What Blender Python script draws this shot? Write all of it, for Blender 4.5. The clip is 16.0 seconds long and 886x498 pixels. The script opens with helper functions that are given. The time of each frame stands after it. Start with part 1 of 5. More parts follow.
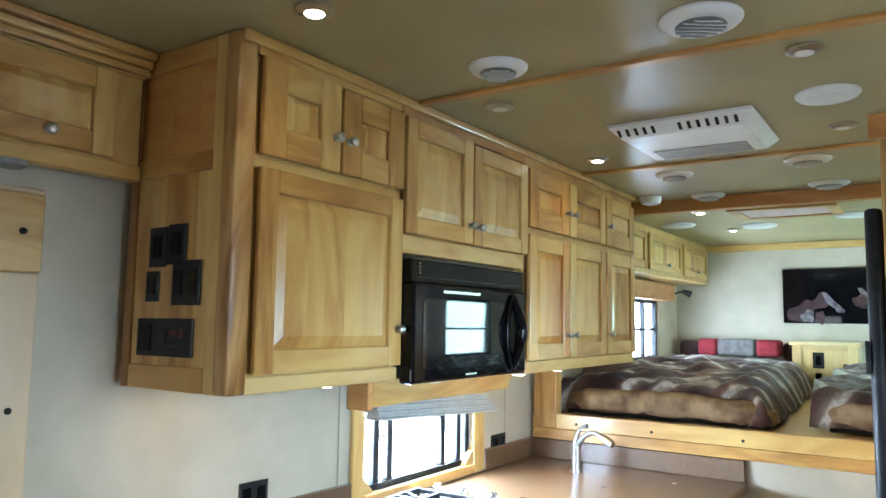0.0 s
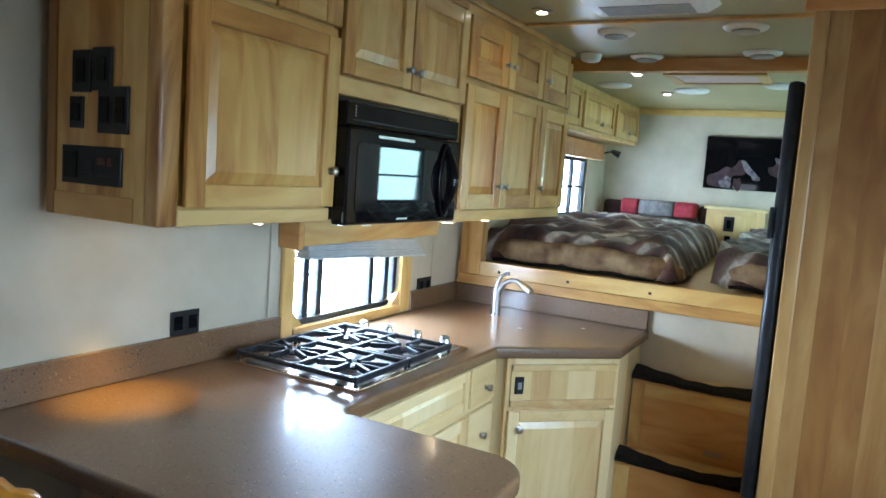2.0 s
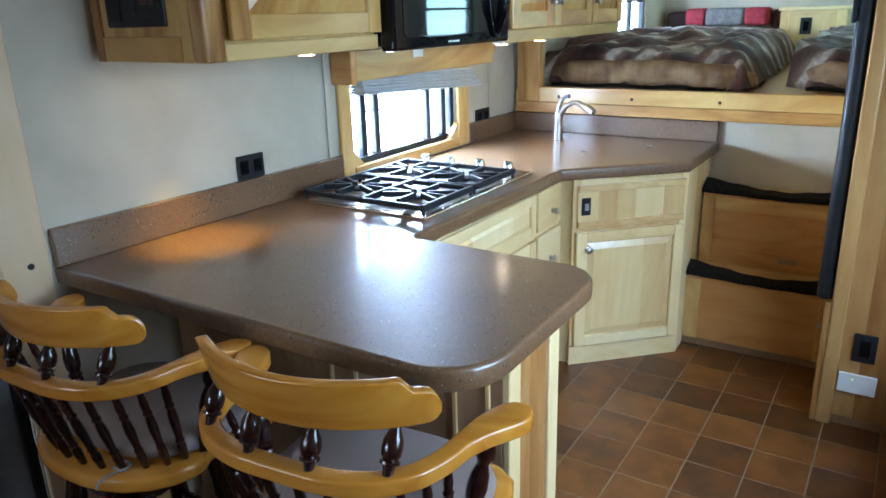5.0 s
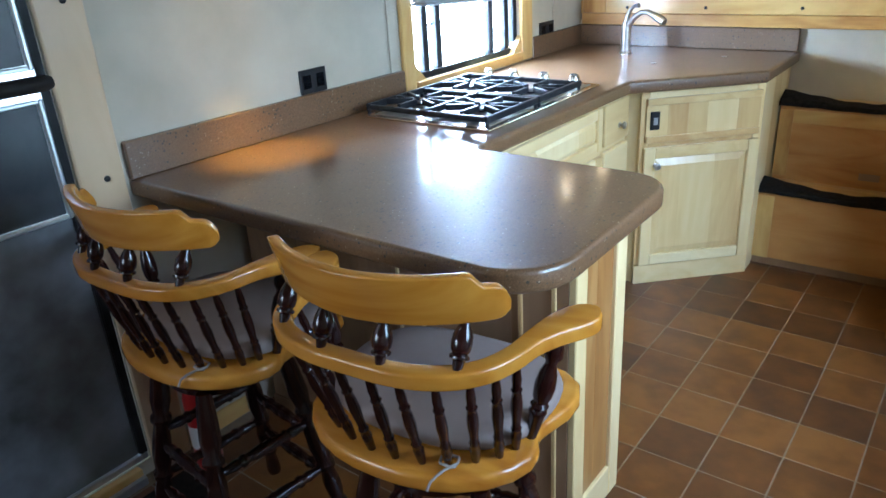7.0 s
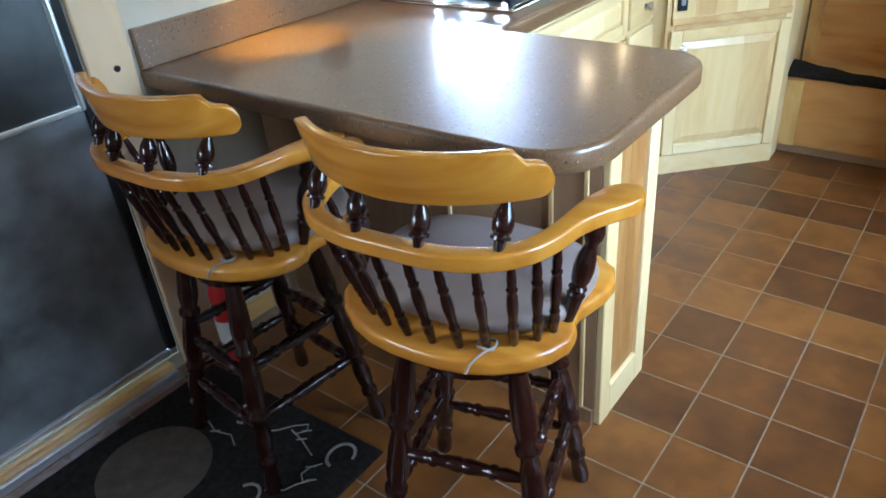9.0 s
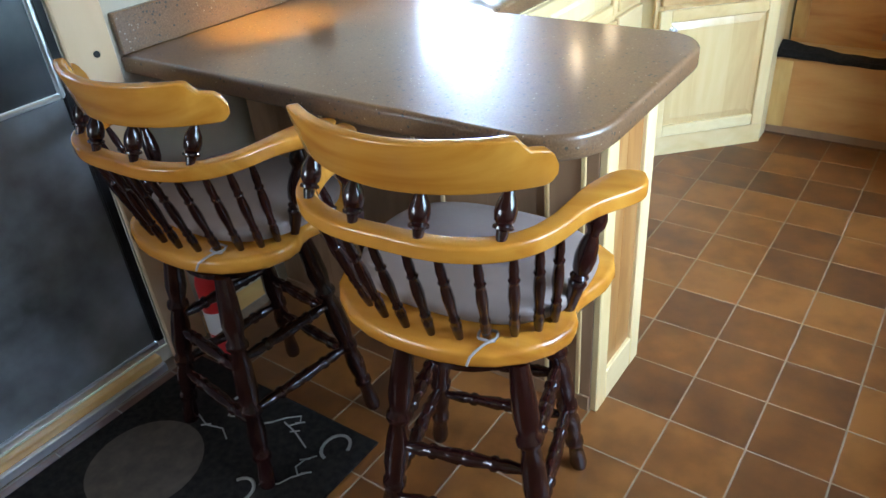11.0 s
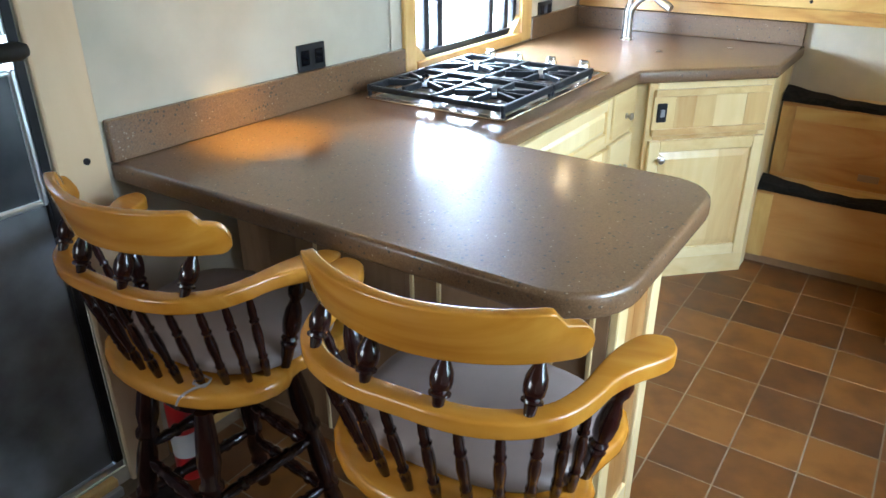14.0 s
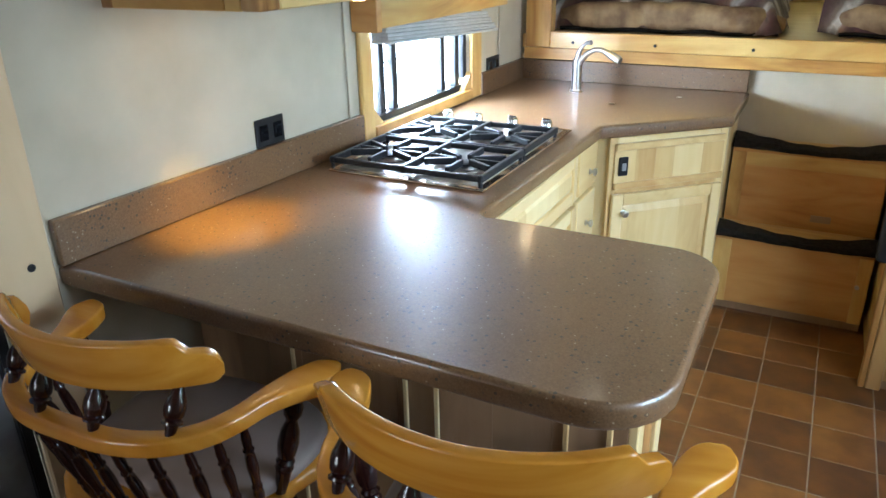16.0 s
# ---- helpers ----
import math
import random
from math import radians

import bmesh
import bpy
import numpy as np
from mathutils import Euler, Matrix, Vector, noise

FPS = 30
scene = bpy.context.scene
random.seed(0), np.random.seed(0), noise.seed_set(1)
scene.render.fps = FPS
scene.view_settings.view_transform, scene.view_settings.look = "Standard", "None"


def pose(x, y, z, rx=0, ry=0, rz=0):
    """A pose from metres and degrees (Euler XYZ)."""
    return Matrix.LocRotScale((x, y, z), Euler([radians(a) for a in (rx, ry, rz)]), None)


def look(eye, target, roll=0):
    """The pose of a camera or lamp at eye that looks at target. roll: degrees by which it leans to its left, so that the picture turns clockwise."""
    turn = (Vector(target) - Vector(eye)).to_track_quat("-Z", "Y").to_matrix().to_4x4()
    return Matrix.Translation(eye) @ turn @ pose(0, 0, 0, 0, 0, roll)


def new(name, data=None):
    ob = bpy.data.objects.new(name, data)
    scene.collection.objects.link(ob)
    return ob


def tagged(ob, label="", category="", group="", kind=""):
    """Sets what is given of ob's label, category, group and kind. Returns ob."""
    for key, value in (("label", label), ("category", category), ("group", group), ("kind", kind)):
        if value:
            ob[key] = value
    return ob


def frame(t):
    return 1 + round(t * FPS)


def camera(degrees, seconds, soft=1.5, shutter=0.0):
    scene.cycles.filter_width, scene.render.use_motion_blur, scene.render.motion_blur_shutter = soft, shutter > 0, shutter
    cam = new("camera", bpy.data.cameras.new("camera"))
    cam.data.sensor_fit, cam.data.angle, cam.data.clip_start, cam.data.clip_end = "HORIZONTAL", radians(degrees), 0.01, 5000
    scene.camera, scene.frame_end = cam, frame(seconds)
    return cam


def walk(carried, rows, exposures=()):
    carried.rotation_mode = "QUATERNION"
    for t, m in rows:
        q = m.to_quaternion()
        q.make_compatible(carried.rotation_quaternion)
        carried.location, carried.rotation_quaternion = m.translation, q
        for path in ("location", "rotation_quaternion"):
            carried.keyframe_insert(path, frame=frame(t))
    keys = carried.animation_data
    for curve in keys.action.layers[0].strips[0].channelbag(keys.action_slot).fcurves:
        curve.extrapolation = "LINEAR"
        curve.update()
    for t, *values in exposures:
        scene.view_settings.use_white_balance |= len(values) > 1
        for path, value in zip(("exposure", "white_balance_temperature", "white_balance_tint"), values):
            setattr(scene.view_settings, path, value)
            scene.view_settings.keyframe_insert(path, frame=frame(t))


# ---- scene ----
cam = camera(62.9, 16.0, shutter=0.35)
PATH = [
    (0, (1.82, 0.841, 1.615), (0.704, 2.489, 1.813), 0.8),
    (0.5, (1.827, 0.829, 1.633), (0.706, 2.479, 1.782), 1.9),
    (1, (1.822, 0.824, 1.634), (0.748, 2.511, 1.668), 3.7),
    (1.5, (1.838, 0.819, 1.614), (0.858, 2.559, 1.508), 4.1),
    (2, (1.841, 0.807, 1.609), (0.897, 2.558, 1.399), 4.1),
    (2.5, (1.849, 0.805, 1.606), (0.918, 2.554, 1.329), 4.2),
    (3, (1.855, 0.808, 1.595), (0.945, 2.555, 1.248), 3.8),
    (3.5, (1.849, 0.811, 1.578), (0.94, 2.537, 1.137), 2.4),
    (4, (1.848, 0.811, 1.557), (0.882, 2.487, 1.051), 0.9),
    (4.5, (1.848, 0.81, 1.547), (0.839, 2.44, 0.973), -0.5),
    (4.7, (1.842, 0.812, 1.54), (0.823, 2.427, 0.946), -1.0),
    (7, (1.825, 0.796, 1.476), (0.689, 2.238, 0.683), -3.6),
    (7.5, (1.81, 0.796, 1.468), (0.689, 2.21, 0.605), -3.2),
    (8, (1.803, 0.791, 1.454), (0.688, 2.175, 0.536), -3.5),
    (8.5, (1.784, 0.79, 1.443), (0.689, 2.151, 0.469), -4.4),
    (9, (1.769, 0.783, 1.428), (0.678, 2.106, 0.399), -5.2),
    (9.2, (1.762, 0.782, 1.423), (0.677, 2.09, 0.37), -5.2),
    (11.3, (1.713, 0.8, 1.423), (0.678, 2.133, 0.35), -5.2),
    (11.5, (1.701, 0.804, 1.428), (0.668, 2.154, 0.374), -4.8),
    (12, (1.678, 0.811, 1.437), (0.645, 2.183, 0.412), -3.4),
    (12.5, (1.658, 0.814, 1.452), (0.617, 2.227, 0.493), -2.4),
    (13, (1.634, 0.819, 1.468), (0.588, 2.264, 0.563), -1.2),
    (13.5, (1.611, 0.831, 1.475), (0.575, 2.295, 0.591), -0.5),
    (14, (1.585, 0.838, 1.487), (0.576, 2.331, 0.619), -0.2),
    (14.5, (1.561, 0.846, 1.496), (0.583, 2.371, 0.648), -0.8),
    (15, (1.522, 0.865, 1.508), (0.567, 2.426, 0.699), -1.1),
    (15.5, (1.462, 0.89, 1.519), (0.541, 2.483, 0.735), -1.3),
    (16, (1.379, 0.897, 1.54), (0.519, 2.528, 0.765), -1.1),
]
walk(cam, [(t, look(eye, target, roll)) for t, eye, target, roll in PATH], exposures=((0.0, 1.97, 5400, 8), (1.0, 1.8, 5400, 8), (1.5, 1.58, 5300, 8), (2.5, 1.42, 5150, 8), (4.5, 1.50, 5050, 9), (7.0, 1.58, 4950, 9), (9.0, 2.12, 5100, 9), (12.5, 2.25, 5300, 9), (13.5, 2.05, 5400, 9), (14.5, 1.95, 5500, 9), (16.0, 1.83, 5500, 9)))

# ---- world, sun, large lights ----
world = bpy.data.worlds.new("world")
scene.world = world
world.use_nodes = True
wn = world.node_tree
sky = wn.nodes.new("ShaderNodeTexSky")
sky.sky_type = 'NISHITA'
sky.sun_disc = False
sky.sun_elevation, sky.sun_rotation = radians(66), radians(11)
wn.nodes["Background"].inputs["Strength"].default_value = 0.12
wn.links.new(sky.outputs[0], wn.nodes["Background"].inputs["Color"])

sun_data = bpy.data.lights.new("sun", 'SUN')
sun_data.energy, sun_data.angle, sun_data.color = 4.5, radians(1.0), (1.0, 0.96, 0.9)
sun = new("sun", sun_data)
sun.matrix_world = look((3.0, 12, 24), (1, 2, 0))


def area(name, at, to, sx, sy, watts, color, spread=180):
    d = bpy.data.lights.new(name, 'AREA')
    d.shape, d.size, d.size_y, d.energy, d.color = 'RECTANGLE', sx, sy, watts, color
    d.spread = radians(spread)
    ob = new(name, d)
    ob.matrix_world = look(at, to)
    return ob


# daylight standing in the openings
DAY = (0.80, 0.91, 1.0)
area("window_light_right", (2.64, 2.25, 1.45), (0.9, 2.85, 0.25), 1.5, 0.8, 7.2, (0.76, 0.89, 1.0), 95)
# lamp in an assumed, unseen window, added to light stools and cabinet side
area("added_entry_light", (-0.10, -0.55, 1.42), (1.2, 1.6, 0.7), 1.3, 0.75, 3.6, (1.0, 0.955, 0.89), 120)
area("window_light_kitchen", (-0.075, 3.385, 1.14), (1.4, 3.385, 0.8), 0.78, 0.40, 28.0, DAY)
area("window_light_bunk_left", (-0.075, 6.3, 1.57), (1.4, 6.3, 1.4), 0.58, 0.44, 9.0, DAY)
area("window_light_bunk_right", (2.44, 5.96, 1.565), (0, 5.96, 1.4), 0.70, 0.46, 5.5, (0.66, 1.0, 0.88))


def spot(name, at, watts, color, angle=110, to=None):
    d = bpy.data.lights.new(name, 'SPOT')
    d.energy, d.color, d.spot_size, d.spot_blend, d.shadow_soft_size = watts, color, radians(angle), 1.0, 0.02
    ob = new(name, d)
    ob.matrix_world = look(at, to or (at[0], at[1] + 0.001, at[2] - 1))
    return ob


WARM = (1.0, 0.58, 0.06)
PUCKS = ((0.165, 2.14, 1.4415, 15.0, 0.125, 2.145), (0.395, 2.36, 1.4415, 3.0, 0.27, 2.43), (0.385, 3.53, 1.412, 2.2, 0.40, 3.56), (0.385, 3.89, 1.412, 3.4, 0.42, 4.05))
for px, py, pz, watts, tx, ty in PUCKS:
    spot("puck_bulb", (px, py, pz - 0.021), watts, WARM, 52 if watts > 10 else 60, (tx, ty, 0.91))
for px, py, pz in ((0.664, 2.005, 2.31), (0.633, 3.787, 2.31), (0.72, 5.13, 2.25), (0.705, 6.03, 2.25)):
    spot("ceiling_bulb", (px, py, pz), 0.8 if py < 5 else 2.4, (1.0, 0.84, 0.6), 140)

# ---- materials ----


def node_mat(name, rough=0.5, metal=0.0):
    m = bpy.data.materials.new(name)
    m.use_nodes = True
    n = m.node_tree.nodes
    b = n["Principled BSDF"]
    b.inputs["Roughness"].default_value = rough
    b.inputs["Metallic"].default_value = metal
    return m, n, m.node_tree.links, b


def ramp(n, stops):
    r = n.new("ShaderNodeValToRGB")
    e = r.color_ramp.elements
    while len(e) < len(stops):
        e.new(0.5)
    for el, (p, c) in zip(e, stops):
        el.position, el.color = p, (*c, 1)
    return r


def coords(n, l, scale, kind="Object"):
    tc = n.new("ShaderNodeTexCoord")
    mp = n.new("ShaderNodeMapping")
    mp.inputs["Scale"].default_value = scale
    l.new(tc.outputs[kind], mp.inputs["Vector"])
    return mp


def bump(n, l, height, b, strength, dist=0.002):
    bp = n.new("ShaderNodeBump")
    bp.inputs["Strength"].default_value, bp.inputs["Distance"].default_value = strength, dist
    l.new(height, bp.inputs["Height"])
    l.new(bp.outputs[0], b.inputs["Normal"])


def wood(name, axis, dark, mid, light, rough=0.3, island=0.46, coat=0.35, figure=1.15):
    """Sealed timber: long grain along an axis, each board with a tone of its own."""
    m, n, l, b = node_mat(name, rough)
    s = [26.0, 26.0, 26.0]
    s["xyz".index(axis)] = 1.6
    mp = coords(n, l, s)
    geo = n.new("ShaderNodeNewGeometry")
    add = n.new("ShaderNodeVectorMath")
    add.operation = 'MULTIPLY_ADD'
    oi = n.new("ShaderNodeObjectInfo")
    sm_ = n.new("ShaderNodeMath")
    sm_.operation = 'ADD'
    l.new(geo.outputs["Random Per Island"], sm_.inputs[0])
    l.new(oi.outputs["Random"], sm_.inputs[1])
    rnd = n.new("ShaderNodeMath")
    rnd.operation = 'FRACT'
    l.new(sm_.outputs[0], rnd.inputs[0])
    l.new(rnd.outputs[0], add.inputs[0])
    add.inputs[1].default_value = (37, 53, 71)
    l.new(mp.outputs[0], add.inputs[2])
    g = n.new("ShaderNodeTexNoise")
    g.inputs["Scale"].default_value, g.inputs["Detail"].default_value, g.inputs["Distortion"].default_value = 1.0, 7, 0.6
    l.new(add.outputs[0], g.inputs["Vector"])
    big = n.new("ShaderNodeTexNoise")
    s2 = [5.5, 5.5, 5.5]
    s2["xyz".index(axis)] = 1.3
    mp2 = coords(n, l, s2)
    big.inputs["Scale"].default_value, big.inputs["Detail"].default_value, big.inputs["Distortion"].default_value = 1.0, 4, 2.8
    add2 = n.new("ShaderNodeVectorMath")
    l.new(mp2.outputs[0], add2.inputs[0])
    l.new(add.outputs[0], add2.inputs[1])
    add2.operation = 'ADD'
    sub = n.new("ShaderNodeVectorMath")
    sub.operation = 'SUBTRACT'
    l.new(add2.outputs[0], sub.inputs[0])
    l.new(mp.outputs[0], sub.inputs[1])
    l.new(sub.outputs[0], big.inputs["Vector"])
    mix = n.new("ShaderNodeMath")
    mix.operation = 'MULTIPLY_ADD'
    l.new(rnd.outputs[0], mix.inputs[0])
    mix.inputs[1].default_value = island
    mul = n.new("ShaderNodeMath")
    mul.operation = 'MULTIPLY_ADD'
    l.new(g.outputs[0], mul.inputs[0])
    mul.inputs[1].default_value = 0.26
    wide = n.new("ShaderNodeMath")
    wide.operation = 'MULTIPLY_ADD'
    l.new(big.outputs[0], wide.inputs[0])
    wide.inputs[1].default_value, wide.inputs[2].default_value = figure, 0.5 - 0.5 * figure
    l.new(wide.outputs[0], mul.inputs[2])
    off = n.new("ShaderNodeMath")
    off.operation = 'SUBTRACT'
    l.new(mul.outputs[0], off.inputs[0])
    off.inputs[1].default_value = 0.13 + island * 0.5
    l.new(off.outputs[0], mix.inputs[2])
    r = ramp(n, [(0.12, dark), (0.42, mid), (0.85, light)])
    l.new(mix.outputs[0], r.inputs[0])
    l.new(r.outputs[0], b.inputs["Base Color"])
    b.inputs["Coat Weight"].default_value = coat
    b.inputs["Coat Roughness"].default_value = 0.12
    bump(n, l, g.outputs[0], b, 0.12)
    return m


MD, MM, ML = (0.34, 0.150, 0.033), (0.52, 0.293, 0.076), (0.67, 0.455, 0.155)
MAPLE_Z = wood("maple_upright", "z", MD, MM, ML)
MAPLE_X = wood("maple_across", "x", MD, MM, ML)
MAPLE_Y = wood("maple_along", "y", MD, MM, ML)
PD, PM, PL = (0.47, 0.285, 0.105), (0.64, 0.475, 0.215), (0.76, 0.63, 0.35)
PALE_Z = wood("pale_maple_upright", "z", PD, PM, PL, 0.3, 0.62, 0.3, 0.5)
PALE_X = wood("pale_maple_across", "x", PD, PM, PL, 0.3, 0.6, 0.3, 0.5)
PALE_Y = wood("pale_maple_along", "y", PD, PM, PL, 0.3, 0.6, 0.3, 0.5)
CASING = wood("birch_casing", "z", (0.48, 0.315, 0.165), (0.60, 0.425, 0.245), (0.69, 0.52, 0.33), 0.34, 0.4, 0.25, 0.5)
AMBER = wood("amber_maple", "z", (0.46, 0.19, 0.034), (0.60, 0.31, 0.070), (0.69, 0.43, 0.13), 0.3, 0.5, 0.35, 0.9)
HEART = wood("maple_heartwood", "z", (0.19, 0.075, 0.018), (0.40, 0.205, 0.058), (0.62, 0.41, 0.16), 0.32, 0.7, 0.35, 1.9)
HEART_Y = wood("maple_heartwood_along", "y", (0.21, 0.085, 0.02), (0.45, 0.25, 0.072), (0.66, 0.46, 0.18), 0.32, 0.6, 0.35, 1.6)
HICKORY = wood("hickory_boards", "z", (0.19, 0.075, 0.017), (0.29, 0.135, 0.034), (0.43, 0.25, 0.085), 0.36, 0.55, 0.3, 0.9)
STEPWOOD = wood("step_plywood", "x", (0.36, 0.135, 0.028), (0.48, 0.22, 0.052), (0.58, 0.31, 0.088), 0.4, 0.3)
# brown with the shade under the bar and at toe boards put into it
SHADEWOOD = wood("shaded_wood", "z", (0.15, 0.083, 0.040), (0.24, 0.142, 0.072), (0.34, 0.215, 0.118), 0.45, 0.4, 0.1, 0.8)
CHAIRWOOD = wood("honey_oak", "x", (0.32, 0.106, 0.007), (0.465, 0.189, 0.016), (0.60, 0.288, 0.037), 0.27, 0.15, 0.28)
MAHOG = wood("mahogany_turned", "z", (0.007, 0.0014, 0.0014), (0.014, 0.0032, 0.0026), (0.026, 0.006, 0.0044), 0.2, 0.1, 0.4)


def stone_mat():
    """Brown solid surface: fine mottling, sparse dark and pale chips, a satin polish."""
    m, n, l, b = node_mat("brown_solid_surface", 0.45)
    mp = coords(n, l, (1, 1, 1))
    fine = n.new("ShaderNodeTexVoronoi")
    fine.inputs["Scale"].default_value = 330
    l.new(mp.outputs[0], fine.inputs["Vector"])
    base = ramp(n, [(0.0, (0.112, 0.057, 0.023)), (0.5, (0.139, 0.074, 0.031)), (1.0, (0.175, 0.100, 0.048))])
    l.new(fine.outputs["Color"], base.inputs[0])
    cloud = n.new("ShaderNodeTexNoise")
    cloud.inputs["Scale"].default_value, cloud.inputs["Detail"].default_value = 9, 6
    l.new(mp.outputs[0], cloud.inputs["Vector"])
    val = n.new("ShaderNodeMapRange")
    val.inputs["To Min"].default_value, val.inputs["To Max"].default_value = 0.86, 1.14
    l.new(cloud.outputs[0], val.inputs[0])
    h = n.new("ShaderNodeHueSaturation")
    l.new(val.outputs[0], h.inputs["Value"])
    l.new(base.outputs[0], h.inputs["Color"])
    last = h.outputs[0]
    for scale, size, rare, tone in ((85, 0.28, 0.83, (0.042, 0.032, 0.024)), (140, 0.32, 0.82, (0.090, 0.055, 0.034)), (120, 0.23, 0.94, (0.30, 0.23, 0.16))):
        v = n.new("ShaderNodeTexVoronoi")
        v.inputs["Scale"].default_value = scale
        l.new(mp.outputs[0], v.inputs["Vector"])
        near = n.new("ShaderNodeMath")
        near.operation = 'LESS_THAN'
        near.inputs[1].default_value = size
        l.new(v.outputs["Distance"], near.inputs[0])
        sp = n.new("ShaderNodeSeparateColor")
        l.new(v.outputs["Color"], sp.inputs[0])
        few = n.new("ShaderNodeMath")
        few.operation = 'GREATER_THAN'
        few.inputs[1].default_value = rare
        l.new(sp.outputs[0], few.inputs[0])
        both = n.new("ShaderNodeMath")
        both.operation = 'MULTIPLY'
        l.new(near.outputs[0], both.inputs[0])
        l.new(few.outputs[0], both.inputs[1])
        mix = n.new("ShaderNodeMixRGB")
        l.new(both.outputs[0], mix.inputs[0])
        l.new(last, mix.inputs[1])
        mix.inputs[2].default_value = (*tone, 1)
        last = mix.outputs[0]
    l.new(last, b.inputs["Base Color"])
    rr = n.new("ShaderNodeMapRange")
    rr.inputs["To Min"].default_value, rr.inputs["To Max"].default_value = 0.145, 0.175
    l.new(cloud.outputs[0], rr.inputs[0])
    l.new(rr.outputs[0], b.inputs["Coat Roughness"])
    b.inputs["Coat Weight"].default_value = 0.9
    return m


STONE = stone_mat()


def mottled(name, lo, hi, rough, scale=8.0, bumpy=0.1, bscale=200.0, metal=0.0, detail=6):
    m, n, l, b = node_mat(name, rough, metal)
    mp = coords(n, l, (1, 1, 1))
    c = n.new("ShaderNodeTexNoise")
    c.inputs["Scale"].default_value, c.inputs["Detail"].default_value = scale, detail
    l.new(mp.outputs[0], c.inputs["Vector"])
    r = ramp(n, [(0.3, lo), (0.7, hi)])
    l.new(c.outputs[0], r.inputs[0])
    l.new(r.outputs[0], b.inputs["Base Color"])
    f = n.new("ShaderNodeTexNoise")
    f.inputs["Scale"].default_value, f.inputs["Detail"].default_value = bscale, 3
    l.new(mp.outputs[0], f.inputs["Vector"])
    bump(n, l, f.outputs[0], b, bumpy, 0.001)
    return m


WALLPAPER = mottled("cream_wallboard", (0.43, 0.377, 0.282), (0.545, 0.482, 0.37), 0.55, 4.5, 0.15, 420)
CEILING = mottled("tan_ceiling_vinyl", (0.32, 0.275, 0.135), (0.39, 0.335, 0.17), 0.36, 2.5, 0.12, 500)
WHITE = mottled("white_plastic", (0.72, 0.72, 0.70), (0.78, 0.78, 0.76), 0.4, 20, 0.02)
GREYVENT = mottled("grey_grille", (0.22, 0.22, 0.22), (0.30, 0.30, 0.30), 0.5, 30, 0.05)
BLACK = mottled("black_plastic", (0.012, 0.012, 0.013), (0.022, 0.022, 0.023), 0.38, 30, 0.05)
BLACKGLOSS = mottled("black_enamel", (0.003, 0.003, 0.004), (0.005, 0.005, 0.006), 0.03, 12, 0.0)
IRON = mottled("cast_iron", (0.010, 0.011, 0.013), (0.026, 0.028, 0.032), 0.42, 40, 0.3, 300)
RUBBER = mottled("black_rubber", (0.008, 0.008, 0.009), (0.018, 0.018, 0.02), 0.45, 20, 0.1)
STEEL = mottled("brushed_steel", (0.44, 0.425, 0.40), (0.54, 0.52, 0.49), 0.28, 30, 0.04, 300, 1.0)
ALU = mottled("aluminium_frame", (0.66, 0.68, 0.70), (0.76, 0.78, 0.8), 0.32, 12, 0.05, 300, 1.0)
TRAY = mottled("copper_toned_tray", (0.70, 0.55, 0.45), (0.80, 0.68, 0.58), 0.2, 12, 0.03, 300, 1.0)
CARPET = mottled("black_carpet", (0.005, 0.0045, 0.004), (0.020, 0.016, 0.013), 0.95, 60, 0.9, 900)
CUSHION = mottled("grey_vinyl_cushion", (0.22, 0.168, 0.146), (0.29, 0.228, 0.198), 0.5, 6, 0.15, 300)
SOFA = mottled("charcoal_leather", (0.035, 0.034, 0.036), (0.06, 0.058, 0.06), 0.45, 8, 0.2, 250)
RED = mottled("red_plaid_cloth", (0.19, 0.010, 0.018), (0.30, 0.022, 0.036), 0.85, 30, 0.4, 500)
GREYCLOTH = mottled("grey_plaid_cloth", (0.10, 0.09, 0.085), (0.20, 0.18, 0.17), 0.9, 30, 0.4, 500)
SHADE = mottled("pleated_shade", (0.42, 0.42, 0.42), (0.50, 0.50, 0.50), 0.8, 20, 0.2)
REDPAINT = mottled("red_enamel", (0.42, 0.012, 0.012), (0.50, 0.02, 0.02), 0.3, 10, 0.02)
DIMRED = mottled("dim_red_lens", (0.045, 0.009, 0.008), (0.07, 0.013, 0.011), 0.3, 10, 0.02)
STRING = mottled("cream_cord", (0.26, 0.22, 0.18), (0.36, 0.31, 0.27), 0.8, 30, 0.2)
GROUT = mottled("pale_grout", (0.19, 0.145, 0.095), (0.27, 0.21, 0.145), 0.8, 30, 0.3)
GRAVEL = mottled("pale_gravel", (0.50, 0.49, 0.46), (0.60, 0.59, 0.56), 0.9, 0.8, 0.3, 6)


for dull in (BLACK, BLACKGLOSS, RUBBER, IRON, CARPET):
    dull.node_tree.nodes["Principled BSDF"].inputs["Specular IOR Level"].default_value = 0.22


